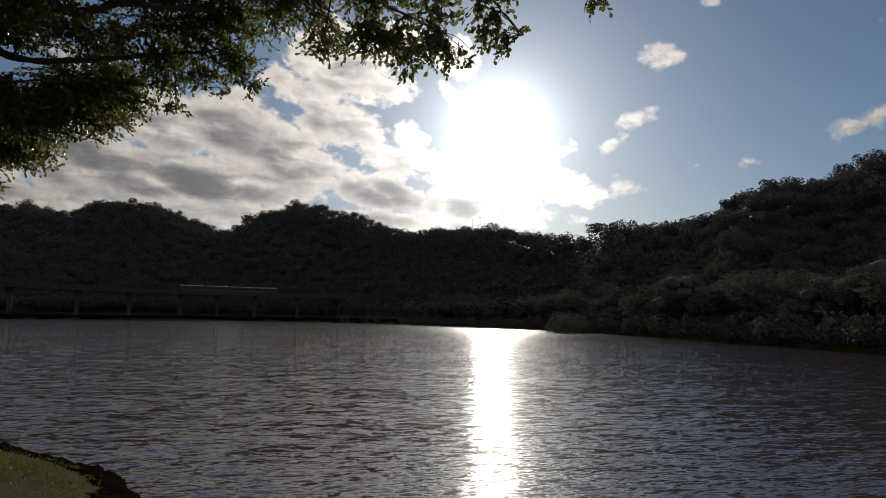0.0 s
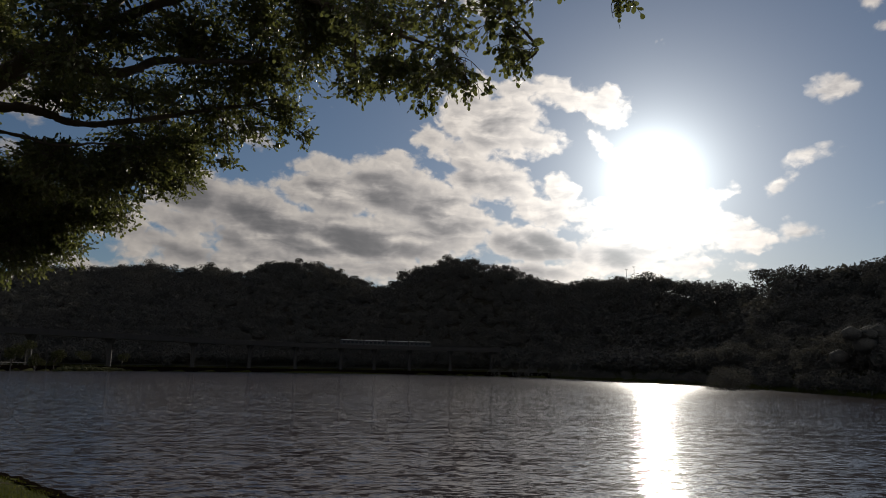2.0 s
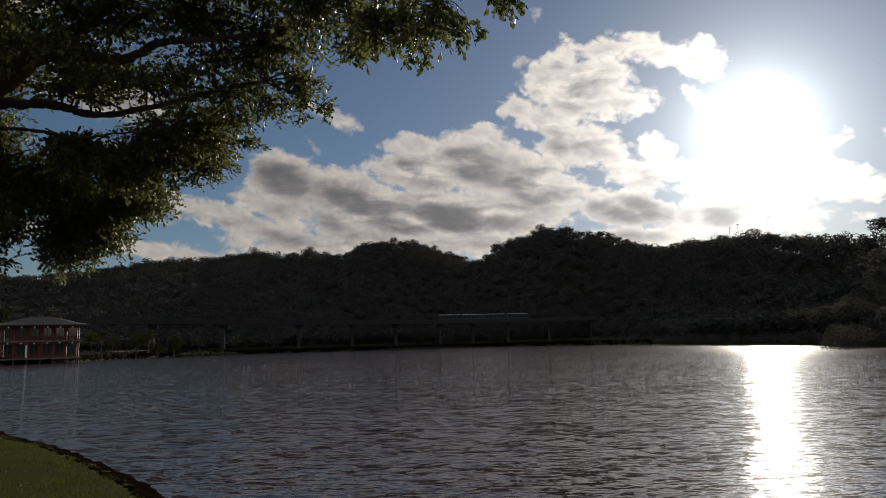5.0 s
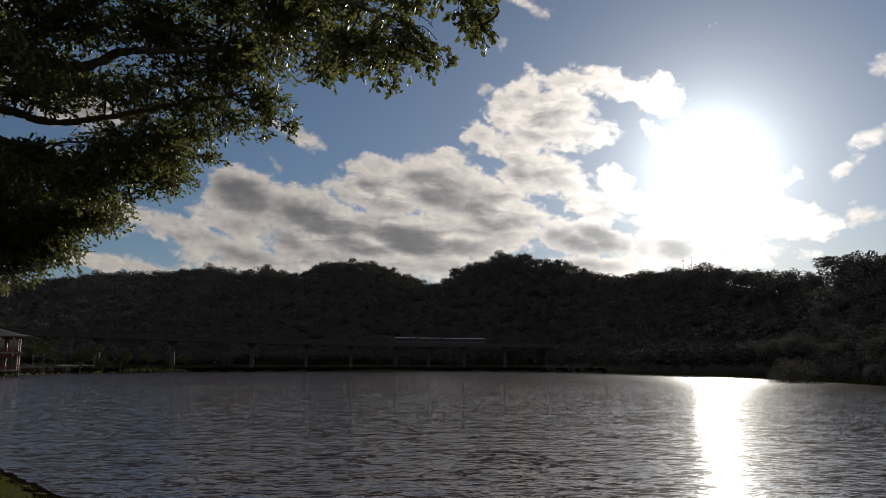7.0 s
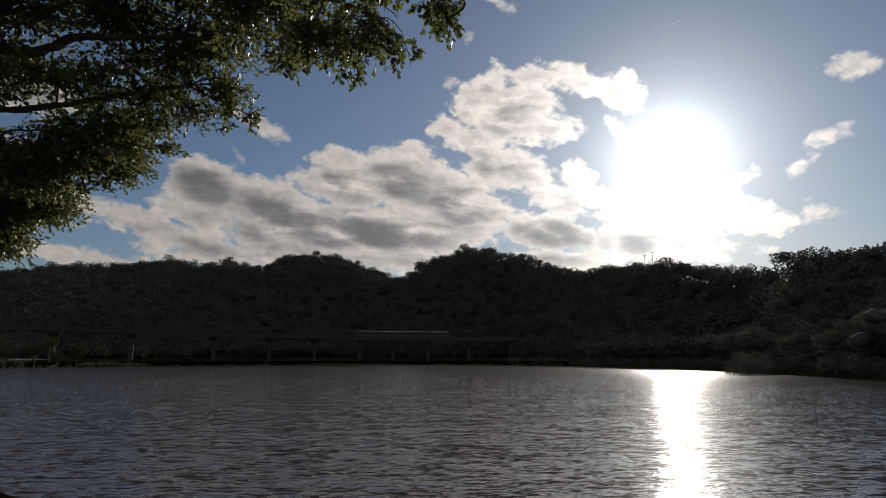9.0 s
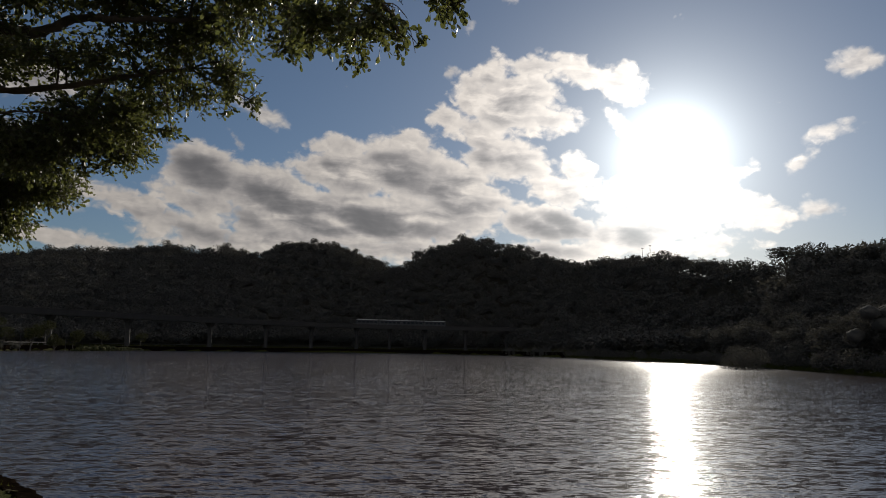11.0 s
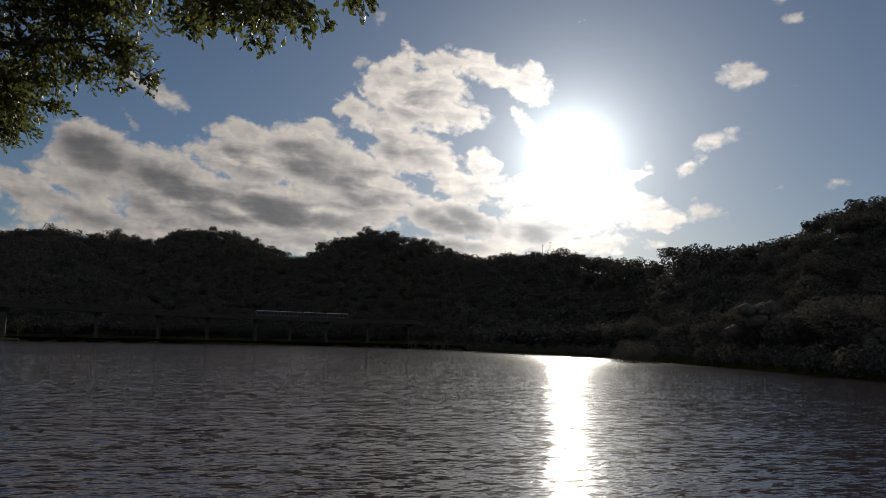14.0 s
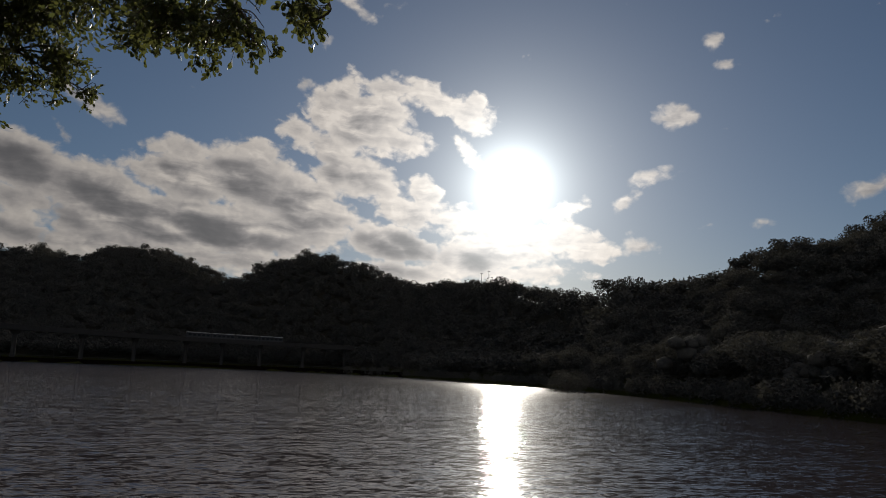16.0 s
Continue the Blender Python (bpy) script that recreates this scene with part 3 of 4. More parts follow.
def build_shore_shrubs():
    """Low shrubs leaning over the water along the wooded shore."""
    r = np.random.default_rng(31)
    rows = []
    step = np.linalg.norm(np.roll(closed, -1, 0) - closed, axis=1)
    for k in range(len(closed)):
        p = closed[k]
        az = math.degrees(math.atan2(p[0], p[1]))
        if not ((8 < az < 62 and p[1] > 12) or (-36 < az < -27 and p[1] > 150)):
            continue
        for _ in range(max(1, int(step[k] / 1.6))):
            q = p[:2] + (np.roll(closed, -1, 0)[k] - p)[:2] * r.random()
            out = q - np.array([-20.0, 180.0])
            out /= np.linalg.norm(out)
            s = r.uniform(1.1, 2.4)
            q = q + out * r.uniform(0.2, 3.0)
            rows.append((q[0], q[1], 0.5 + s * 0.35, s, s * r.uniform(0.8, 1.1), r.uniform(0, 6.28)))
    v, f = scatter([crown_form(60 + k, 6, 480, 0.08, core=False, loose=1.0) for k in range(5)], rows)
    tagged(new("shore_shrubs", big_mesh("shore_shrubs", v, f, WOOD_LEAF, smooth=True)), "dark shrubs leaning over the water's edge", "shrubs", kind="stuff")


build_shore_shrubs()


# ---- the fig tree over the bank ----
BOUGHS = [  # from, to the outer end, in metres, then the radii at both ends
    ([(-6.3, 6.5, 0.5), (-6.35, 6.45, 1.6), (-6.2, 6.5, 2.8), (-6.0, 6.7, 3.9)], 0.34, 0.24),
    ([(-6.0, 6.7, 3.9), (-5.7, 7.0, 4.9), (-5.18, 7.4, 5.8), (-4.83, 7.63, 6.15), (-4.6, 7.7, 6.5), (-4.2, 7.8, 7.2), (-3.6, 7.6, 7.9)], 0.19, 0.05),
    ([(-5.5, 7.15, 5.3), (-5.1, 7.45, 5.78), (-4.76, 7.67, 5.88), (-4.3, 7.94, 5.95), (-3.92, 8.1, 6.2), (-3.4, 8.2, 6.25), (-2.7, 8.4, 6.4)], 0.12, 0.03),
    ([(-5.9, 6.8, 4.2), (-5.5, 7.15, 5.1), (-5.13, 7.43, 5.24), (-4.85, 7.61, 5.19), (-4.58, 7.78, 5.16), (-4.04, 8.07, 5.36), (-3.5, 8.5, 5.7), (-2.9, 9.0, 6.0)], 0.10, 0.025),
    ([(-5.5, 7.2, 4.9), (-5.11, 7.44, 4.93), (-4.74, 7.68, 4.93), (-4.32, 7.93, 5.02), (-4.0, 8.6, 5.2)], 0.035, 0.012),
    ([(-4.83, 7.63, 6.15), (-3.9, 7.5, 6.6), (-2.8, 7.4, 6.9), (-1.8, 7.1, 6.6), (-0.9, 6.6, 6.0), (-0.3, 6.2, 5.6)], 0.075, 0.012),
    ([(-2.8, 7.4, 6.9), (-1.9, 6.7, 7.0), (-0.9, 6.1, 6.7), (-0.1, 5.8, 6.2), (0.35, 5.6, 5.6)], 0.045, 0.01),
    ([(-1.9, 6.7, 7.0), (-0.6, 5.8, 6.9), (0.5, 5.1, 6.4), (1.2, 4.75, 5.8)], 0.035, 0.008),
    ([(-6.0, 6.8, 3.8), (-5.8, 7.3, 4.2), (-5.5, 7.8, 4.3), (-5.1, 8.2, 4.2), (-4.8, 8.5, 4.1)], 0.08, 0.02),
    ([(-6.1, 6.6, 3.6), (-6.7, 6.2, 5.0), (-7.3, 5.8, 6.4), (-7.9, 5.4, 7.6)], 0.2, 0.05),
    ([(-6.1, 6.6, 3.4), (-6.5, 7.4, 4.8), (-6.8, 8.3, 5.9), (-6.9, 9.2, 6.8)], 0.16, 0.04),
]
# leafy sprays: middle, half-width across, half-height
SPRAYS_OUTER = [(0.26, 5.73, 5.51, 0.21, 0.23), (0.17, 5.73, 6.06, 0.41, 0.23), (-0.36, 6.22, 5.32, 0.30, 0.21), (-0.97, 6.76, 5.58, 0.38, 0.25),
                (-0.83, 6.48, 5.99, 0.58, 0.31), (-1.94, 7.79, 6.44, 0.65, 0.58), (-2.47, 9.41, 6.12, 0.45, 0.42), (-2.19, 9.69, 5.83, 0.16, 0.22),
                (-3.15, 9.0, 6.32, 0.84, 0.69), (-3.69, 9.54, 5.58, 0.54, 0.38), (-4.26, 9.41, 5.25, 0.72, 0.46), (-3.65, 8.26, 6.7, 1.09, 0.50),
                (1.10, 4.78, 5.62, 0.18, 0.20), (1.42, 4.62, 5.9, 0.30, 0.16), (0.62, 4.98, 5.92, 0.13, 0.17)]
SPRAYS_BETWEEN = [(-2.45, 8.69, 6.43, 0.65, 0.44), (-1.56, 8.08, 6.51, 0.5, 0.43), (-1.37, 7.71, 5.82, 0.28, 0.25), (-3.66, 8.91, 6.29, 0.7, 0.35), (-4.48, 8.86, 5.36, 0.56, 0.28), (-3.94, 9.11, 5.85, 0.64, 0.32), (-2.7, 8.2, 6.89, 0.62, 0.42), (-0.25, 6.03, 5.62, 0.29, 0.19), (-0.6, 6.5, 5.52, 0.31, 0.24)]
SPRAYS_OVER = [(0.09, 5.56, 5.68, 0.33, 0.31), (-0.46, 5.88, 5.93, 0.46, 0.34), (-1.15, 6.66, 6.28, 0.5, 0.38), (-1.9, 7.37, 6.66, 0.55, 0.41), (0.71, 4.84, 5.84, 0.31, 0.13), (-5.06, 8.82, 6.08, 0.76, 0.51), (-3.93, 9.35, 5.61, 0.7, 0.35), (-4.65, 7.34, 5.81, 0.65, 0.29)]
SPRAYS_LOW = [(-4.18, 9.11, 4.93, 0.69, 0.36), (-3.91, 9.67, 5.08, 0.42, 0.29), (-4.55, 8.71, 4.33, 0.59, 0.36), (-4.88, 8.41, 4.23, 0.55, 0.31), (-3.29, 9.48, 5.98, 0.48, 0.4), (-5.14, 8.14, 4.88, 0.54, 0.11), (-2.83, 9.62, 5.73, 0.4, 0.24),
              (-5.65, 7.49, 3.88, 0.55, 0.34), (-5.47, 7.95, 4.21, 0.5, 0.34), (-5.56, 7.31, 3.43, 0.45, 0.25), (-5.26, 8.18, 3.78, 0.3, 0.2)]
SPRAYS_FILL = [(-3.2, 8.73, 5.26, 0.35, 0.25), (-3.0, 8.8, 5.08, 0.2, 0.12), (-3.39, 8.66, 4.94, 0.3, 0.2), (-3.29, 8.7, 5.6, 0.4, 0.25), (-2.89, 8.84, 5.55, 0.22, 0.2), (-3.48, 8.62, 5.19, 0.3, 0.25),
               (-4.8, 7.96, 4.68, 0.55, 0.35), (-4.34, 8.23, 4.55, 0.5, 0.3), (-4.09, 8.35, 4.26, 0.4, 0.3), (-4.55, 8.11, 4.02, 0.45, 0.35), (-4.85, 7.94, 3.86, 0.4, 0.35), (-4.55, 8.11, 3.66, 0.35, 0.3), (-3.8, 8.49, 5.05, 0.45, 0.3),
               (-3.44, 8.64, 5.28, 0.45, 0.28), (-3.27, 8.71, 5.69, 0.4, 0.25), (-4.91, 7.9, 5.62, 0.5, 0.25), (-4.41, 8.19, 5.82, 0.5, 0.22), (-4.93, 7.89, 4.33, 0.4, 0.3), (-2.39, 8.99, 5.88, 0.3, 0.25), (-4.91, 7.9, 3.53, 0.4, 0.25),
               (-2.77, 8.88, 6.35, 0.5, 0.35), (-3.84, 8.47, 5.86, 0.4, 0.3), (-4.08, 8.36, 4.79, 0.4, 0.25), (-0.1, 6.02, 5.16, 0.2, 0.1), (0.34, 5.5, 5.22, 0.16, 0.1), (-0.55, 6.3, 5.18, 0.22, 0.12)]
SPRAYS_INNER = [(-4.85, 8.78, 4.84, 0.73, 0.34), (-5.28, 8.29, 4.60, 0.63, 0.30), (-4.71, 8.62, 4.28, 0.60, 0.40), (-5.12, 8.15, 3.97, 0.7, 0.46),
                (-4.75, 8.38, 3.77, 0.44, 0.31), (-5.05, 8.08, 3.48, 0.46, 0.25), (-4.99, 7.88, 5.55, 0.75, 0.10), (-4.2, 8.66, 5.8, 0.62, 0.36),
                (-4.72, 7.1, 6.3, 0.62, 0.44), (-4.23, 7.75, 6.32, 0.71, 0.28), (-3.31, 7.32, 7.26, 1.94, 0.58), (-0.95, 6.46, 6.6, 0.73, 0.31),
                (-4.39, 6.72, 7.01, 1.29, 0.65), (-5.9, 7.54, 4.5, 0.8, 1.2), (-5.9, 6.91, 6.1, 1.0, 1.0), (-7.4, 6.0, 6.8, 1.6, 1.2), (-6.8, 8.6, 6.6, 1.3, 1.0)]


def leaf_form():
    """One oval leaf of unit length along y, folded a little along its midrib."""
    v = np.array([(0, 0, 0), (-0.2, 0.25, 0.04), (-0.32, 0.6, 0.06), (-0.22, 0.87, 0.03), (0, 1, -0.02), (0.22, 0.87, 0.03), (0.32, 0.6, 0.06), (0.2, 0.25, 0.04), (0, 0.5, 0.0)])
    f = np.array([(0, 8, 2, 1), (8, 4, 3, 2), (0, 7, 6, 8), (8, 6, 5, 4)])
    return v, f


def leaf_frames(r, base, way):
    """Axes for leaves that start at base and point along way, with the face turned mostly up."""
    y = way / np.linalg.norm(way, axis=1, keepdims=True)
    up = np.array([0, 0, 1.0]) + r.normal(size=base.shape) * 1.6
    x = np.cross(y, up)
    x /= np.linalg.norm(x, axis=1, keepdims=True)
    return np.stack([x, y, np.cross(x, y)], 2)


def reach(q):
    """How far back a part of the crown stands: the low western boughs lean away over the bank."""
    low = np.degrees(np.arctan2(q[2] - EYE_Z, np.hypot(q[0], q[1])))
    west = np.clip((-np.degrees(np.arctan2(q[0], q[1])) - 13) / 8, 0, 1)
    return 1 + (np.interp(low, (9.5, 11, 13.5, 17, 22), (1.42, 1.38, 1.17, 1.14, 1.0)) - 1) * west


def set_back(q):
    return (np.asarray(q) - (0, 0, EYE_Z)) * reach(q) + (0, 0, EYE_Z)


def build_fig():
    r = np.random.default_rng(5)
    tree = tagged(new("fig_tree"), "spreading fig tree with glossy dark leaves on the grassy bank", "tree")
    tree.location = (0, 0, 0)
    nodes = []
    for k, (pts, r0, r1) in enumerate(BOUGHS):
        line = smooth_line(pts, 10 * len(pts))
        line = np.array([set_back(q) for q in line])
        wob = np.cumsum(r.normal(size=line.shape) * 0.007, 0)
        line = line + wob - np.linspace(0, 1, len(line))[:, None] * wob[-1]
        radii = np.linspace(r0 * 0.84, r1 * 0.85, len(line)) * (1 + 0.09 * r.normal(size=len(line)))
        if k == 0:
            radii[:10] *= np.linspace(1.7, 1.05, 10)
        v, f = tube(line, radii, 10)
        child("trunk" if k == 0 else "limb", mesh_of("limb", v, f, BARK, smooth=True), tree, "pale grey knotted bark" if k == 0 else "")
        if k:
            nodes.append(line)
    nodes = np.concatenate(nodes)
    tv, tf = [], []
    bases, ways, sizes, owner = [], [], [], []
    sprays = SPRAYS_OUTER + SPRAYS_INNER + SPRAYS_BETWEEN + SPRAYS_OVER + SPRAYS_LOW + SPRAYS_FILL
    placed = [set_back(q[:3]) for q in sprays]
    for k, (cx, cy, cz, w, h) in enumerate(sprays):
        w, h = w * 1.12, h * 1.14
        far = float(reach((cx, cy, cz)))
        cx, cy, cz = set_back((cx, cy, cz))
        w, h = w * far, h * far
        c = np.array([cx, cy, cz])
        away = np.hypot(cx, cy)
        across = np.array([cy, -cx, 0]) / away
        outward = np.array([cx, cy, 0]) / away
        depth = min(0.75, 0.4 + 0.5 * w)
        root = nodes[np.argmin(((nodes - c) ** 2).sum(1) + 0.4 * np.maximum(0, c[2] - nodes[:, 2]) ** 2)]
        # a bough to the spray, then finer branches within it
        mid = (root + c) / 2 + (0, 0, 0.12) + r.normal(size=3) * 0.08
        bough = smooth_line([root, mid, c], 9)
        tube(bough, np.linspace(0.016, 0.008, 9), 5, tv, tf)
        crowd = sum(math.exp(-((cx - q[0]) ** 2 + (cy - q[1]) ** 2 + (cz - q[2]) ** 2) / (0.5 * far * far)) for q in placed)
        n_leaf = int(1000 * DENSE * w * h * 4.2 / (0.45 + 0.55 * crowd) * (2.3 if cz < 5.6 else 1.0))
        n_twig = max(8, n_leaf // 13)
        n_sub = max(5, n_twig // 7)
        subs = []
        for _ in range(n_sub):
            u = r.normal(size=3)
            u *= r.random() ** 0.4 / np.linalg.norm(u)
            end = c + across * u[0] * w * 0.9 + outward * u[1] * depth + np.array([0, 0, u[2] * h * 0.85])
            a = bough[r.integers(3, 9)]
            sub = smooth_line([a, (a + end) / 2 + r.normal(size=3) * 0.06 + (0, 0, 0.05), end], 6)
            tube(sub, np.linspace(0.006, 0.003, 6), 4, tv, tf)
            subs.append(sub)
        for _ in range(n_twig):
            sub = subs[r.integers(len(subs))]
            a = sub[r.integers(1, 6)]
            for _try in range(6):
                u = r.normal(size=3)
                u *= r.random() ** 0.34 / np.linalg.norm(u)
                end = c + across * u[0] * w + outward * u[1] * depth + np.array([0, 0, u[2] * h])
                if np.linalg.norm(end - a) < 0.6:
                    break
            way = end - a
            ln = np.linalg.norm(way)
            way = way / max(ln, 1e-6)
            ln = min(max(ln, 0.16), 0.5)
            end = a + way * ln + np.array([0, 0, -0.04 * ln])
            tube([a, (a + end) / 2 + (0, 0, 0.02), end], (0.0035, 0.0028, 0.0018), 3, tv, tf)
            n = r.integers(7, 13)
            s = np.linspace(0.15, 1.0, n)[:, None]
            b = a + (end - a) * s
            side = r.normal(size=(n, 3))
            side -= way * (side @ way)[:, None]
            side /= np.linalg.norm(side, axis=1, keepdims=True)
            d = side * (1.0 - 0.6 * s) + way * (0.45 + 0.6 * s) + np.array([0, 0, -0.06])
            bases.append(b)
            ways.append(d)
            sizes.append(r.uniform(0.046, 0.080, n))
            owner.append(np.full(n, k))
    tagged(child("twig_growth", mesh_of("twig_growth", tv, tf, BARK), tree, "thin brown twigs"), kind="stuff")
    bases, ways, sizes, owner = (np.concatenate(q) for q in (bases, ways, sizes, owner))
    frames = leaf_frames(r, bases, ways)
    lv, lf = leaf_form()
    # leaves of the outermost sprays, over the path, are pieces of their own
    single = np.flatnonzero((owner == 0) | (owner == 2) | (owner == 12))
    single = r.permutation(single)[:280]
    leaf_me = big_mesh("leaf", lv, lf, FIG_LEAF)
    for i in single:
        m = Matrix([[*(frames[i][a] * sizes[i]), bases[i][a]] for a in range(3)] + [[0, 0, 0, 1]])
        child("leaf", leaf_me, tree, m=m)
    rest = np.setdiff1d(np.arange(len(bases)), single)
    v = np.einsum("nij,kj->nki", frames[rest], lv) * sizes[rest, None, None] + bases[rest, None, :]
    f = (lf[None] + (np.arange(len(rest)) * len(lv))[:, None, None]).reshape(-1, 4)
    crown = child("crown", big_mesh("crown", v.reshape(-1, 3), f, FIG_LEAF), tree, "thousands of small oval glossy leaves")
    tagged(crown, kind="stuff")


DENSE = 2.3
build_fig()


# ---- bank: grass and edging stones ----
def build_bank():
    r = np.random.default_rng(9)
    n = 130000
    x, y = r.uniform(-17, 1, n), r.uniform(3, 23, n)
    d = shore_distance(x, y)
    keep = (d > 0.15 + 0.13 * ripple_field(x, y, 0.45, 21)) & (d < 7.5) & (ripple_field(x, y, 1.1, 4) + r.normal(size=n) * 0.35 > -0.35)
    x, y, d = x[keep], y[keep], d[keep]
    z = land_height(x, y, d)
    base = np.stack([x, y, z - 0.005], -1)
    turn = r.uniform(0, 6.28, len(x))
    side = np.stack([np.cos(turn), np.sin(turn), 0 * turn], -1) * r.uniform(0.003, 0.008, len(x))[:, None]
    h = (r.uniform(0.03, 0.085, len(x)) * (0.9 + 0.6 * ripple_field(x, y, 0.6, 33)).clip(0.35, 1.9))[:, None]
    lean = np.stack([r.normal(size=len(x)) * 0.5, r.normal(size=len(x)) * 0.5, np.ones(len(x))], -1) * h
    v = np.stack([base - side, base + side, base + lean], 1).reshape(-1, 3)
    ob = new("grass", big_mesh("grass", v, np.arange(len(v)).reshape(-1, 3), GRASS))
    tagged(ob, "short mown green grass on the lake bank", "grass", kind="stuff")

    # dry leaves and pale specks lying in the grass
    m = 2400
    x, y = r.uniform(-12, 0, m), r.uniform(4, 18, m)
    d = shore_distance(x, y)
    keep = (d > 0.15) & (d < 5) & (ripple_field(x, y, 0.9, 14) > -0.1)
    x, y, d = x[keep], y[keep], d[keep]
    lv, lf = leaf_form()
    at = np.stack([x, y, land_height(x, y, d) + r.uniform(0.02, 0.06, len(x))], -1)
    axes = leaf_frames(r, at, r.normal(size=at.shape) * (1, 1, 0.3))
    v = np.einsum("nij,kj->nki", axes, lv) * r.uniform(0.012, 0.032, len(x))[:, None, None] + at[:, None, :]
    f = (lf[None] + (np.arange(len(x)) * len(lv))[:, None, None]).reshape(-1, 4)
    ob = new("fallen_leaves", big_mesh("fallen_leaves", v.reshape(-1, 3), f, FALLEN))
    tagged(ob, "scattered pale dry leaves lying in the grass", "fallen leaves", kind="stuff")

    # a dark, crumbled lip of earth and small stones where the grass ends
    line = np.concatenate([closed[-130:], closed[:70]])
    line = line[(np.abs(line[:, 0] + 6) < 14) & (line[:, 1] < 30)]
    gone_by = np.concatenate([[0], np.cumsum(np.linalg.norm(np.diff(line, axis=0), axis=1))])
    n, sides = int(gone_by[-1] / 0.05), 13
    s = np.linspace(0, gone_by[-1], n)
    px, py = np.interp(s, gone_by, line[:, 0]), np.interp(s, gone_by, line[:, 1])
    t = np.stack([np.gradient(px), np.gradient(py)], -1)
    t /= np.linalg.norm(t, axis=1, keepdims=True)
    probe = shore_distance(px + t[:, 1] * 0.3, py - t[:, 0] * 0.3)
    to_water = -1.0 if probe[n // 2] > 0 else 1.0
    v = np.zeros((n, sides, 3))
    for i in range(n):
        for k in range(sides):
            a = math.pi * (k / (sides - 1) * 1.4 - 0.2)
            q = Vector((px[i], py[i], k * 0.2))
            rough = 1 + 0.5 * noise.noise(q * 1.3) + 0.35 * noise.noise(q * 4.3) + 0.22 * noise.noise(q * 11.0)
            out = math.cos(a) * (0.17 if math.cos(a) > 0 else 0.30) * rough * to_water
            v[i, k] = (px[i] + t[i, 1] * out, py[i] - t[i, 0] * out, 0.01 + math.sin(a) * 0.10 * (0.55 + 0.45 * rough))
    high = land_height(v[:, :, 0], v[:, :, 1], shore_distance(v[:, :, 0], v[:, :, 1]))
    inland = (np.arange(sides) >= sides // 2) & (np.arange(sides) < sides - 1)
    v[:, inland, 2] = np.maximum(v[:, inland, 2], high[:, inland] + 0.012)
    for i in range(n):
        for k in range(sides - 1):
            q = Vector(v[i, k])
            v[i, k, 2] += 0.035 * noise.noise(q * 5.0) + 0.03 * noise.noise(q * 13.0 + Vector((7, 3, 1)))
    v[:, -1, 2] = np.minimum(v[:, -1, 2], high[:, -1] - 0.06)
    v = v.reshape(-1, 3)
    i = np.arange(n * sides).reshape(n, sides)
    quads = np.stack([i[:-1, :-1], i[:-1, 1:], i[1:, 1:], i[1:, :-1]], -1).reshape(-1, 4)
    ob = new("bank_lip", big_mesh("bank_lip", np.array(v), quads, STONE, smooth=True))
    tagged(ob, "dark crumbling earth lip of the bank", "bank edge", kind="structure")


build_bank()


# ---- trees that stand out by themselves ----
TREE_GROUPS = {"ridge_tree": "trees along the ridge", "shore_tree": "round trees on the lake shore", "park_tree": "small park trees"}


def build_tree(name, label, x, y, z, height, width, seed, crown_from=0.45, lobes=7, clumps=900, size=0.085, flat=0.7, mat=None, solid=False):
    """A tree with a forked trunk and a crown of leaf clumps in uneven lobes; z is the ground."""
    mat = mat or WOOD_LEAF
    r = np.random.default_rng(seed)
    tree = tagged(new(name), label, "tree", TREE_GROUPS.get(name, ""))
    tree.location = (x, y, z)
    stem = [(0, 0, -0.3), (r.normal() * 0.02 * height, r.normal() * 0.02 * height, height * 0.3), (r.normal() * 0.04 * height, r.normal() * 0.04 * height, height * 0.72)]
    line = smooth_line(stem, 10)
    v, f = tube(line, np.linspace(height * 0.028, height * 0.011, 10), 8)
    child("trunk", mesh_of("trunk", v, f, FAR_BARK, smooth=True), tree)
    spots = []
    c0 = height * (1 + crown_from) / 2
    half = height * (1 - crown_from) / 2
    for k in range(lobes):
        a = 6.283 * k / lobes + r.uniform(-0.4, 0.4)
        q = r.uniform(0.25, 0.72) * width / 2
        spots.append((q * math.cos(a), q * math.sin(a), c0 + r.uniform(-0.5, 0.55) * half, r.uniform(0.3, 0.46) * min(width / 2, half * 1.8)))
    for sx, sy, sz, rad in spots:
        a = line[r.integers(4, 9)]
        v, f = tube(smooth_line([a, ((a[0] + sx) / 2, (a[1] + sy) / 2, (a[2] + sz) / 2 + 0.05 * height), (sx, sy, sz)], 6), np.linspace(height * 0.011, height * 0.004, 6), 5)
        child("limb", mesh_of("limb", v, f, FAR_BARK), tree)
    lob = np.array(spots)
    q, fq = clump_quads(r, clumps, size * height * 0.28, lob * (1, 1, 1, 0.92), 1.0)
    q[:, 2] = c0 + (q[:, 2] - c0) * (0.6 + 0.4 * flat)
    vs, fs = [q], [fq]
    base = len(q)
    if solid:
        bv, bf = ico(1)
        for sx, sy, sz, rad in spots:
            b = bv * rad * 0.86 * (1 + 0.08 * r.normal(size=(len(bv), 1)))
            vs.append(b * (1, 1, flat) + (sx, sy, sz))
            fs.append(bf + base)
            base += len(bv)
    tagged(child("crown", big_mesh("crown", np.concatenate(vs), np.concatenate(fs), mat, smooth=True), tree), kind="stuff")
    return tree


def on_land(az, dist):
    x, y = dist * math.sin(radians(az)), dist * math.cos(radians(az))
    return x, y, float(land_height(np.array([x]), np.array([y]), shore_distance(np.array([x]), np.array([y])))[0])


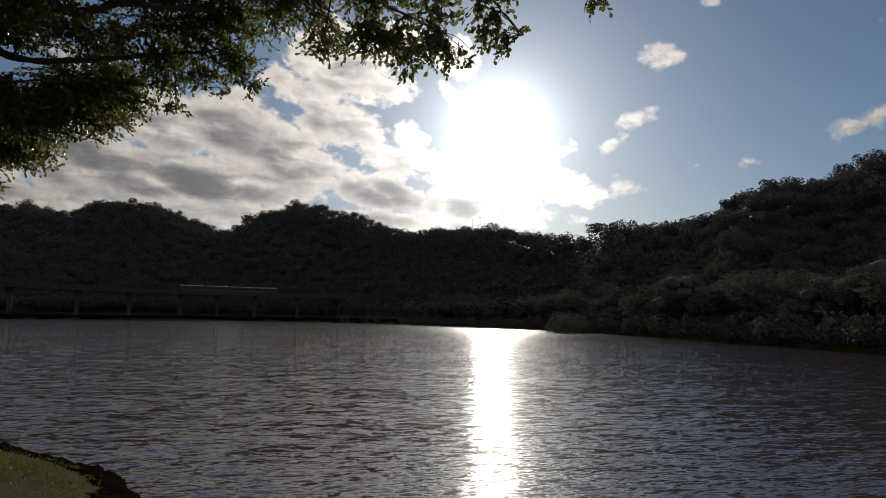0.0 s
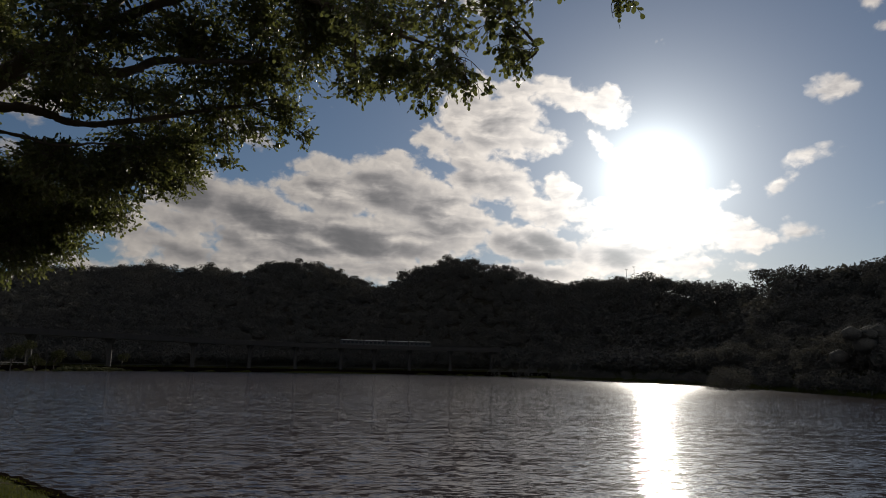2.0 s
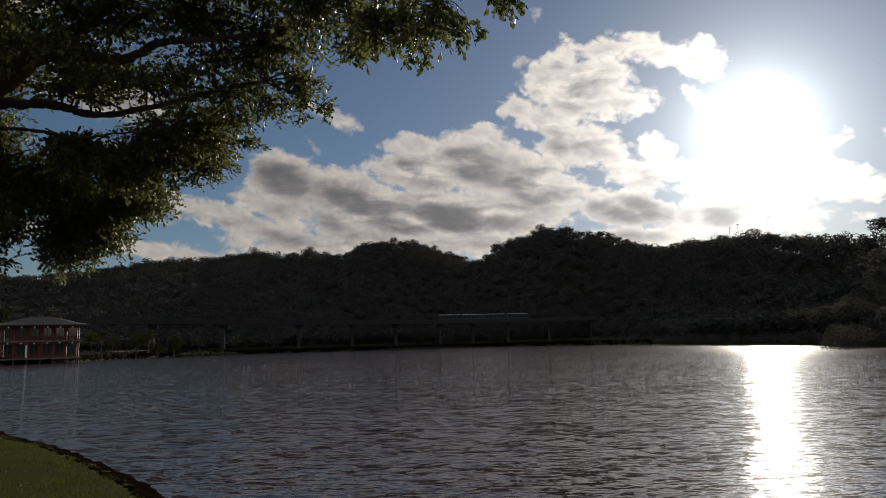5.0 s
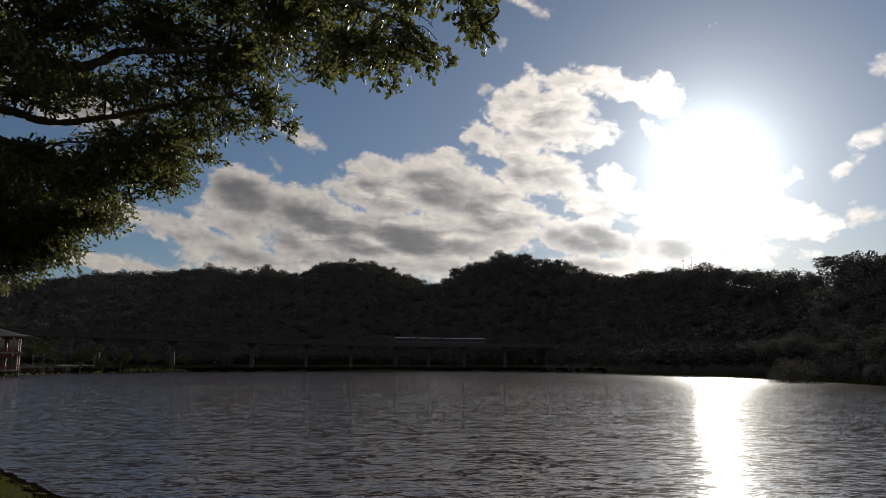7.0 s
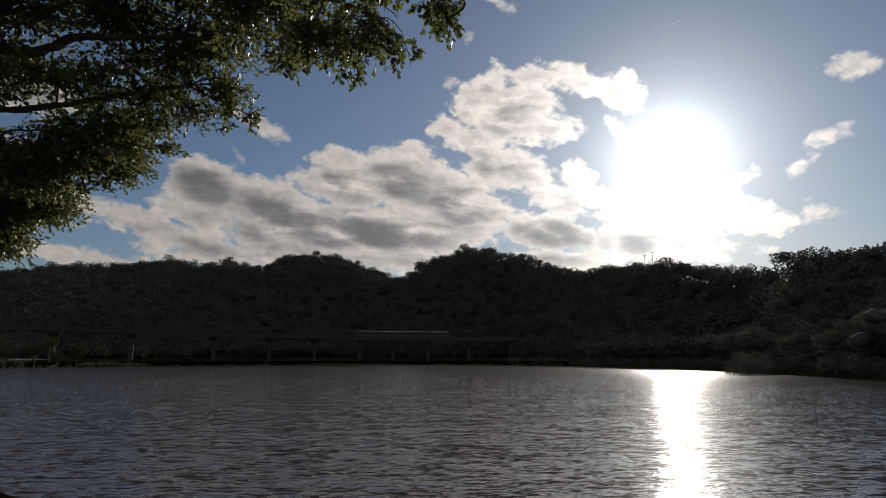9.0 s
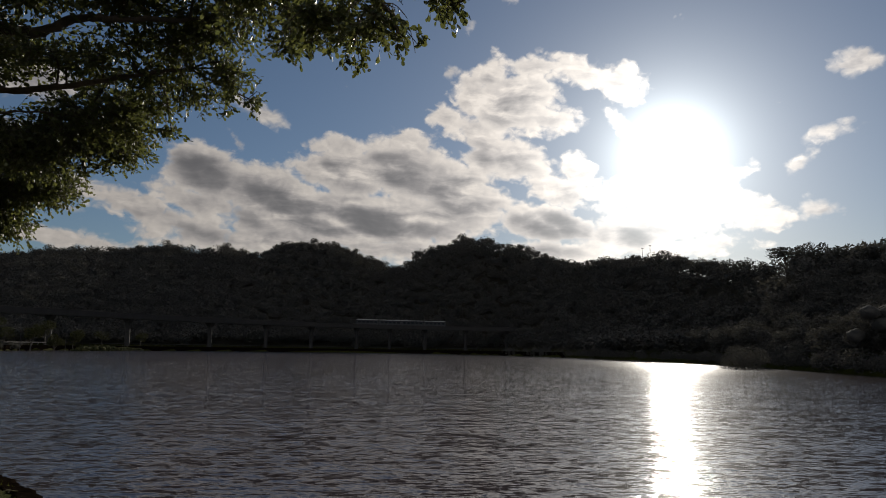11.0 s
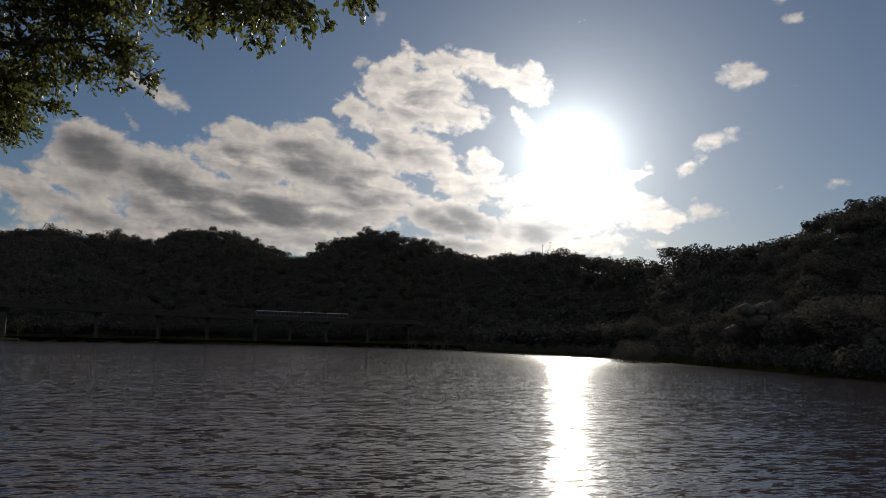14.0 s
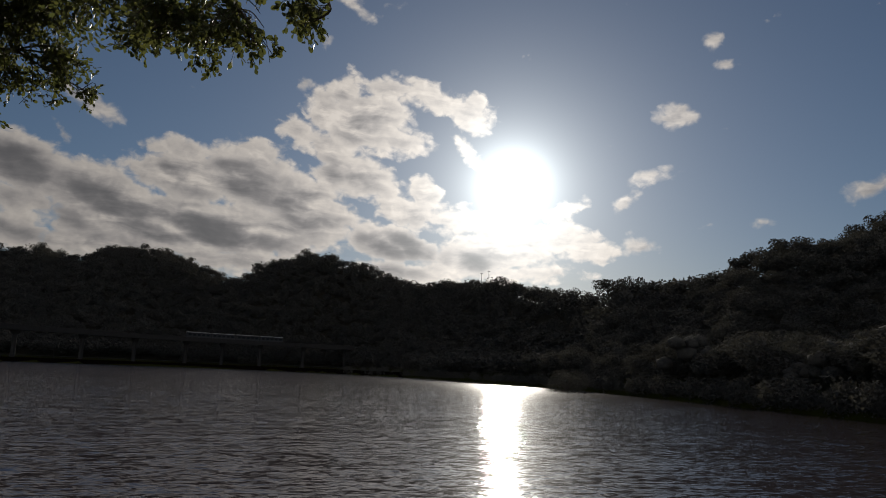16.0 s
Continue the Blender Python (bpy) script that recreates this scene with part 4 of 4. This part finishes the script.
def tree_at(az, dist, top_el, width, seed, label, name="tree", **more):
    """A tree whose top reaches an elevation seen from the bank."""
    x, y, z = on_land(az, dist)
    top = EYE_Z + dist * math.tan(radians(top_el))
    return build_tree(name, label, x, y, z, max(top - z, 3.0), width, seed, **more)


RIDGE_LABEL = "dark tree standing out on the wooded ridge"
for az, dist, top, width, seed in ((20.75, 396, 7.95, 9.5, 71), (18.6, 408, 7.62, 8, 72), (26.5, 292, 7.28, 9, 73), (24.0, 330, 7.25, 9, 74),
                                   (-4.1, 606, 7.98, 7.5, 75), (7.0, 574, 9.12, 8.5, 76), (-7.5, 606, 8.72, 8, 77), (4.6, 592, 9.35, 12, 78), (-18.6, 598, 7.9, 12, 79),
                                   (-14.2, 604, 8.02, 10, 80), (-1.6, 612, 7.0, 9, 81), (36.0, 214, 8.2, 6.5, 82), (33.8, 226, 7.85, 6, 83), (46.9, 178, 11.7, 6, 84), (48.3, 176, 12.2, 6, 85)):
    tree_at(az, min(dist, float(interp(RIDGE, az)) * 0.985), top, width, seed, RIDGE_LABEL, "ridge_tree", clumps=700, size=0.10, crown_from=0.5)
spread = np.random.default_rng(404)
for az in (13.2, 15.4, 17.3, 19.6, 21.9, 23.1, 25.2, 27.8, 30.3, 32.3, 33.0, 34.9, 37.4, 38.9, 40.2, 41.8, 43.4, 45.0, -2.3, -5.6, -10.3, -12.9, -16.0, -20.7, -23.4, -27.2, 2.2, 9.4, 10.9):
    gap = float(interp(SKYLINE + SKYLINE_EAST, az))
    reach = float(interp(RIDGE, az)) * 0.985
    tree_at(az, reach, gap + spread.uniform(0.12, 0.4) * 300 / reach ** 1.0 * (1.0 if reach > 300 else 0.6), spread.uniform(5.0, 9.0) * (0.7 + reach / 1500), 300 + int(az * 10),
            RIDGE_LABEL, "ridge_tree", clumps=600, size=0.10, crown_from=0.5)
tree_at(29.4, 200, 7.9, 12.5, 91, "flat-topped spreading tree on the ridge", "ridge_tree", clumps=1900, size=0.09, crown_from=0.55, flat=0.45, lobes=13)
tree_at(31.3, 190, 7.95, 10, 92, "flat-topped spreading tree on the ridge", "ridge_tree", clumps=1500, size=0.09, crown_from=0.55, flat=0.5, lobes=11)
for az, dist, top, width, seed in ((48.0, 76, 4.5, 7.5, 101), (45.2, 78, 3.85, 6.5, 102), (43.0, 82, 1.9, 5.5, 103), (50.5, 70, 5.2, 8, 104), (41.3, 88, 1.75, 5, 105), (35.3, 104, 4.1, 9, 106), (38.0, 97, 3.2, 7, 107)):
    tree_at(az, dist, top, width, seed, "round leafy tree on the lake shore", "shore_tree", clumps=4500, size=0.045, crown_from=0.08, lobes=14, solid=True)
tree_at(26.2, 122, 0.8, 8.0, 111, "broad dark bush at the water's edge", "shore_bush", clumps=3500, size=0.07, crown_from=0.0, lobes=16, flat=0.95)
for az, dist, top, width, seed in ((-30.0, 262, 1.6, 7, 121), (-28.6, 268, 1.25, 6, 122), (-27.0, 262, 1.45, 7, 123), (-25.6, 270, 1.1, 6, 124), (-24.3, 284, 1.2, 7, 125),
                                   (-22.6, 300, 1.0, 6, 126), (-29.3, 280, 1.9, 8, 127), (-26.2, 286, 1.7, 8, 128), (-33.0, 262, 3.2, 10, 129), (-35.5, 255, 3.8, 11, 130), (-20.0, 322, 0.9, 6, 131)):
    tree_at(az, dist, top, width, seed, "small park tree catching low sun", "park_tree", clumps=1800, size=0.07, crown_from=0.25, mat=PARK_LEAF)


# ---- far embankment, promenade and reeds ----
def shore_run(az0, az1, inset):
    """Points along the far shore between two azimuths, moved outward by inset."""
    c = closed[:, :2].mean(0)
    az = np.degrees(np.arctan2(closed[:, 0], closed[:, 1]))
    keep = (az > az0) & (az < az1) & (closed[:, 1] > 140)
    p = closed[keep, :2]
    d = p - c
    return p + d / np.linalg.norm(d, axis=1, keepdims=True) * inset


def ribbon(name, line, z0, z1, thick, mat, label, category, parent=None):
    """A wall of even thickness along a line."""
    line = np.asarray(line)
    t = np.gradient(line, axis=0)
    n = np.stack([-t[:, 1], t[:, 0]], -1)
    n /= np.linalg.norm(n, axis=1, keepdims=True)
    a, b = line - n * thick / 2, line + n * thick / 2
    v, f = [], []
    for k in range(len(line)):
        v += [(*a[k], z0), (*b[k], z0), (*b[k], z1), (*a[k], z1)]
        if k:
            o = 4 * k
            f += [(o - 4 + s, o - 4 + (s + 1) % 4, o + (s + 1) % 4, o + s) for s in range(4)]
    f += [(0, 1, 2, 3), tuple(range(len(v) - 4, len(v)))]
    me = mesh_of(name, v, f, mat)
    if parent:
        return child(name, me, parent, label)
    return tagged(new(name, me), label, category, kind="structure")


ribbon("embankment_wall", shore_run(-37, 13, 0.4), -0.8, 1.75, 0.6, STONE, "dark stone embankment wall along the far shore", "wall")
railing = tagged(new("promenade_railing"), "pale concrete railing along the far promenade", "railing", kind="structure")
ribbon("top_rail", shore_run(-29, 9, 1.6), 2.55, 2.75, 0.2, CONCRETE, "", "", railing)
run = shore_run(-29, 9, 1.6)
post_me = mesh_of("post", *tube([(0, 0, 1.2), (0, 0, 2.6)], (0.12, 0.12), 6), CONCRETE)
walked = np.concatenate([[0], np.cumsum(np.linalg.norm(np.diff(run, axis=0), axis=1))])
for s in np.arange(0, walked[-1], 3.0):
    child("post", post_me, railing, m=pose(float(np.interp(s, walked, run[:, 0])), float(np.interp(s, walked, run[:, 1])), 0))


def build_reeds():
    r = np.random.default_rng(77)
    rows = []
    for k in range(70):
        t = r.random()
        az, dist = -24.2 + 4.2 * t, 262 + 46 * t + r.normal() * 1.2
        s = r.uniform(0.7, 1.5) * (1.35 - abs(t - 0.4))
        rows.append((dist * math.sin(radians(az)), dist * math.cos(radians(az)), s * 0.25, s * 1.6, s, r.uniform(0, 6.28)))
    v, f = scatter([crown_form(140 + k, 4, 120, 0.15) for k in range(4)], rows)
    tagged(new("reed_bed", big_mesh("reed_bed", v, f, PARK_LEAF)), "low strip of pale green reeds standing in the water", "reeds", kind="stuff")


build_reeds()

# ---- elevated railway ----
TRACK = [(-46, 285), (-38, 292), (-29, 312), (-20, 345), (-12, 383), (-4, 412), (4, 430), (12, 446)]
track = smooth_line([(d * math.sin(radians(a)), d * math.cos(radians(a))) for a, d in TRACK], 160)
gone = np.concatenate([[0], np.cumsum(np.linalg.norm(np.diff(track, axis=0), axis=1))])


def along(s):
    """Place and heading on the track, s metres from its west end."""
    p = np.array([np.interp(s, gone, track[:, k]) for k in (0, 1)])
    q = np.array([np.interp(s + 1.0, gone, track[:, k]) for k in (0, 1)])
    return p[0], p[1], math.degrees(math.atan2(q[1] - p[1], q[0] - p[0]))


def where(az):
    a = np.degrees(np.arctan2(track[:, 0], track[:, 1]))
    return float(np.interp(az, a, gone))


viaduct = tagged(new("railway_viaduct"), "grey concrete elevated railway on single piers", "viaduct")
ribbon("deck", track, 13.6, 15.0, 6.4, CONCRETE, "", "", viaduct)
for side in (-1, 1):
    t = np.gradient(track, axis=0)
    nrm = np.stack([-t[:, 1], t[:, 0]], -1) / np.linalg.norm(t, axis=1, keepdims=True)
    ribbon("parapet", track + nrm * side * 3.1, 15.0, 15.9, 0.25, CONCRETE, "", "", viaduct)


def pier_form():
    bm = bmesh.new()
    bmesh.ops.create_cone(bm, cap_ends=True, segments=14, radius1=1.05, radius2=0.95, depth=11.6, matrix=Matrix.Translation((0, 0, 6.2)))
    me = bpy.data.meshes.new("pier")
    bm.to_mesh(me)
    bm.free()
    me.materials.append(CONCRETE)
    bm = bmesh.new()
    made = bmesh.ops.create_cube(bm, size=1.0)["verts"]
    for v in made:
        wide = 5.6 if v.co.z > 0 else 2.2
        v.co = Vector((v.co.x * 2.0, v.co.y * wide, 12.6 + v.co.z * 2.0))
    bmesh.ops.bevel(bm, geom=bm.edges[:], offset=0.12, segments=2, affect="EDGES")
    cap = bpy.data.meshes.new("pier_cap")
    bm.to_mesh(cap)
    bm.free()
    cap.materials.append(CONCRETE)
    return me, cap


pier_me, cap_me = pier_form()
for az in (-36, -31, -26, -20.9, -15.1, -10.9, -7.4, -3.8, -1.15, 1.7, 5.0, 8.3):
    x, y, turn = along(where(az))
    pier = child("pier", pier_me, viaduct, m=pose(x, y, 0, 0, 0, turn))
    child("pier_cap", cap_me, pier)


def build_train():
    train = tagged(new("metro_train"), "four-car silver metro train on the viaduct", "train")
    start = where(-3.9)
    forms = {}
    body = boxed(-6.7, 6.7, -1.25, 1.25, 0.35, 3.3, bevel=0.28)
    roof = boxed(-6.5, 6.5, -1.1, 1.1, 3.28, 3.5, bevel=0.08)
    skirt = boxed(-6.4, 6.4, -1.1, 1.1, 0.0, 0.36)
    # white roof over dark sides: sun on top and shade below as colour
    for key, bm, mat in (("body", body, METAL), ("roof", roof, PALE), ("underframe", skirt, DARK)):
        me = bpy.data.meshes.new(key)
        bm.to_mesh(me)
        bm.free()
        me.materials.append(mat)
        forms[key] = me
    pane = bpy.data.meshes.new("window")
    bm = boxed(-0.85, 0.85, -0.03, 0.03, 1.5, 2.6, bevel=0.02)
    bm.to_mesh(pane)
    bm.free()
    pane.materials.append(GLASS)
    for k in range(4):
        x, y, turn = along(start + 7 + 14.0 * k)
        car = child("body", forms["body"], train, m=pose(x, y, 15.35, 0, 0, turn))
        child("roof", forms["roof"], car)
        child("underframe", forms["underframe"], car)
        for j in range(5):
            for side in (-1, 1):
                child("window", pane, car, m=pose(-5.0 + 2.5 * j, side * 1.25, 0))


build_train()


# ---- red lakeside pavilion ----
def build_pavilion():
    az, dist = -33.25, 206.0
    x, y = dist * math.sin(radians(az)), dist * math.cos(radians(az))
    house = tagged(new("pavilion"), "two-storey red lakeside pavilion on stilts", "building")
    house.matrix_world = pose(x, y, 0, 0, 0, -az)
    w, d = 8.3, 5.5
    for z0, z1, grow in ((1.1, 1.5, 0.7), (5.35, 5.75, 0.7)):
        part("floor_slab", boxed(-w - grow, w + grow, -d - grow, d + grow, z0, z1, bevel=0.05), CREAM, house, "pale floor edge")
    for z0, z1 in ((1.5, 5.35), (5.75, 9.5)):
        part("wall", boxed(-w + 1.6, w - 1.6, -d + 1.6, d - 1.6, z0, z1), RED, house)
        for k in range(7):
            px = -w + 2 * w * k / 6
            for py in (-d, d):
                v, f = tube([(px, py, z0), (px, py, z1)], (0.2, 0.18), 8)
                child("column", mesh_of("column", v, f, RED, smooth=True), house)
        for k in range(6):
            px = -w + 2 * w * (k + 0.5) / 6
            pane = part("window", boxed(px - 0.85, px + 0.85, -d + 1.52, -d + 1.6, z0 + 0.7, z1 - 0.7, bevel=0.02), GLASS, house)
            part("mullion", boxed(px - 0.05, px + 0.05, -d + 1.47, -d + 1.52, z0 + 0.7, z1 - 0.7), RED, pane)
            rail = part("railing", boxed(px - w / 6 + 0.2, px + w / 6 - 0.2, -d - 0.04, -d + 0.04, z0 + 0.9, z0 + 1.02), RED, house)
            for j in range(5):
                bx = px - w / 6 + 0.35 + j * (w / 3 - 0.7) / 4
                part("baluster", boxed(bx - 0.04, bx + 0.04, -d - 0.03, -d + 0.03, z0, z0 + 0.9), RED, rail)
        part("eave_beam", boxed(-w - 0.2, w + 0.2, -d - 0.15, -d + 0.15, z1 - 0.45, z1, bevel=0.03), RED, house)
    for k in range(7):
        px = -w + 2 * w * k / 6
        for py in (-d - 0.2, d + 0.2):
            v, f = tube([(px, py, -2.0), (px, py, 1.15)], (0.24, 0.24), 8)
            child("stilt", mesh_of("stilt", v, f, CONCRETE), house)
    # hipped roof with lifted corners
    bm = bmesh.new()
    rows = []
    for s, z in ((1.35, 9.45), (1.0, 10.1), (0.62, 10.9), (0.30, 11.5)):
        ring = []
        for k in range(16):
            a = 2 * math.pi * (k + 0.5) / 16
            cx, cy = max(-1, min(1, 1.42 * math.cos(a))), max(-1, min(1, 1.42 * math.sin(a)))
            lift = 0.45 * (abs(cx * cy) ** 3) * (1 if s > 1.2 else 0)
            ring.append(bm.verts.new((cx * (w * s - (1 - s) * -1.5), cy * d * s, z + lift)))
        rows.append(ring)
    for a, b in zip(rows[:-1], rows[1:]):
        for k in range(16):
            bm.faces.new((a[k], a[(k + 1) % 16], b[(k + 1) % 16], b[k]))
    bm.faces.new(rows[-1])
    bm.faces.new(list(reversed(rows[0])))
    roof = part("roof", bm, ROOF, house, "grey-brown tiled hip roof")
    part("ridge", boxed(-w * 0.34, w * 0.34, -0.25, 0.25, 11.4, 11.85, bevel=0.05), CREAM, roof)
    part("eave_edge", boxed(-w * 1.28, w * 1.28, -d * 1.36, -d * 1.33, 9.42, 9.62), CREAM, roof)
    for k in range(6):
        for z in (9.0, 5.1):
            px = -w + 2 * w * (k + 0.5) / 6
            bm = bmesh.new()
            bmesh.ops.create_uvsphere(bm, u_segments=10, v_segments=6, radius=0.16, matrix=Matrix.Translation((px, -d - 0.2, z)))
            part("lamp", bm, LAMP, house, "small round eave lamp")
    part("banner", boxed(-3.2, -2.75, -d - 0.5, -d - 0.42, 1.6, 4.6), PALE, house, "tall white cloth banner")


LAMP, lamp_g = material("lamp_globe")
finish(lamp_g, lamp_g.node("ShaderNodeEmission", Color=(1.0, 0.85, 0.6, 1), Strength=0.1).outputs[0])
build_pavilion()

# ---- poles ----
for az, dist, top in ((-27.7, 258, 2.0), (-24.9, 276, 1.1), (-12.6, 352, 2.1)):
    x, y, z = on_land(az, dist)
    h = EYE_Z + dist * math.tan(radians(top)) - z
    lamp = tagged(new("lamp_post"), "slender pale lamp post on the promenade", "lamp post", "lamp posts on the promenade")
    lamp.location = (x, y, z)
    v, f = tube([(0, 0, 0), (0, 0, h * 0.6), (0, 0, h)], (0.13, 0.1, 0.07), 8)
    child("pole", mesh_of("pole", v, f, CONCRETE), lamp)
    part("head", boxed(-0.6, 0.25, -0.16, 0.16, h - 0.05, h + 0.12, bevel=0.03), CONCRETE, lamp)

# ---- thin masts among the trees on the ridge ----
for az, top in ((19.1, 8.1), (19.7, 8.3)):
    dist = float(interp(RIDGE, az)) * 0.98
    x, y, z = on_land(az, dist)
    h = EYE_Z + dist * math.tan(radians(top)) - z
    mast = tagged(new("mast"), "thin grey metal mast rising above the ridge trees", "mast", "masts on the ridge")
    mast.location = (x, y, z)
    v, f = tube([(0, 0, 0), (0, 0, h * 0.5), (0, 0, h)], (0.16, 0.13, 0.09), 8)
    child("pole", mesh_of("pole", v, f, CONCRETE), mast)
    part("crossarm", boxed(-0.7, 0.7, -0.08, 0.08, h - 0.35, h - 0.15, bevel=0.03), CONCRETE, mast)
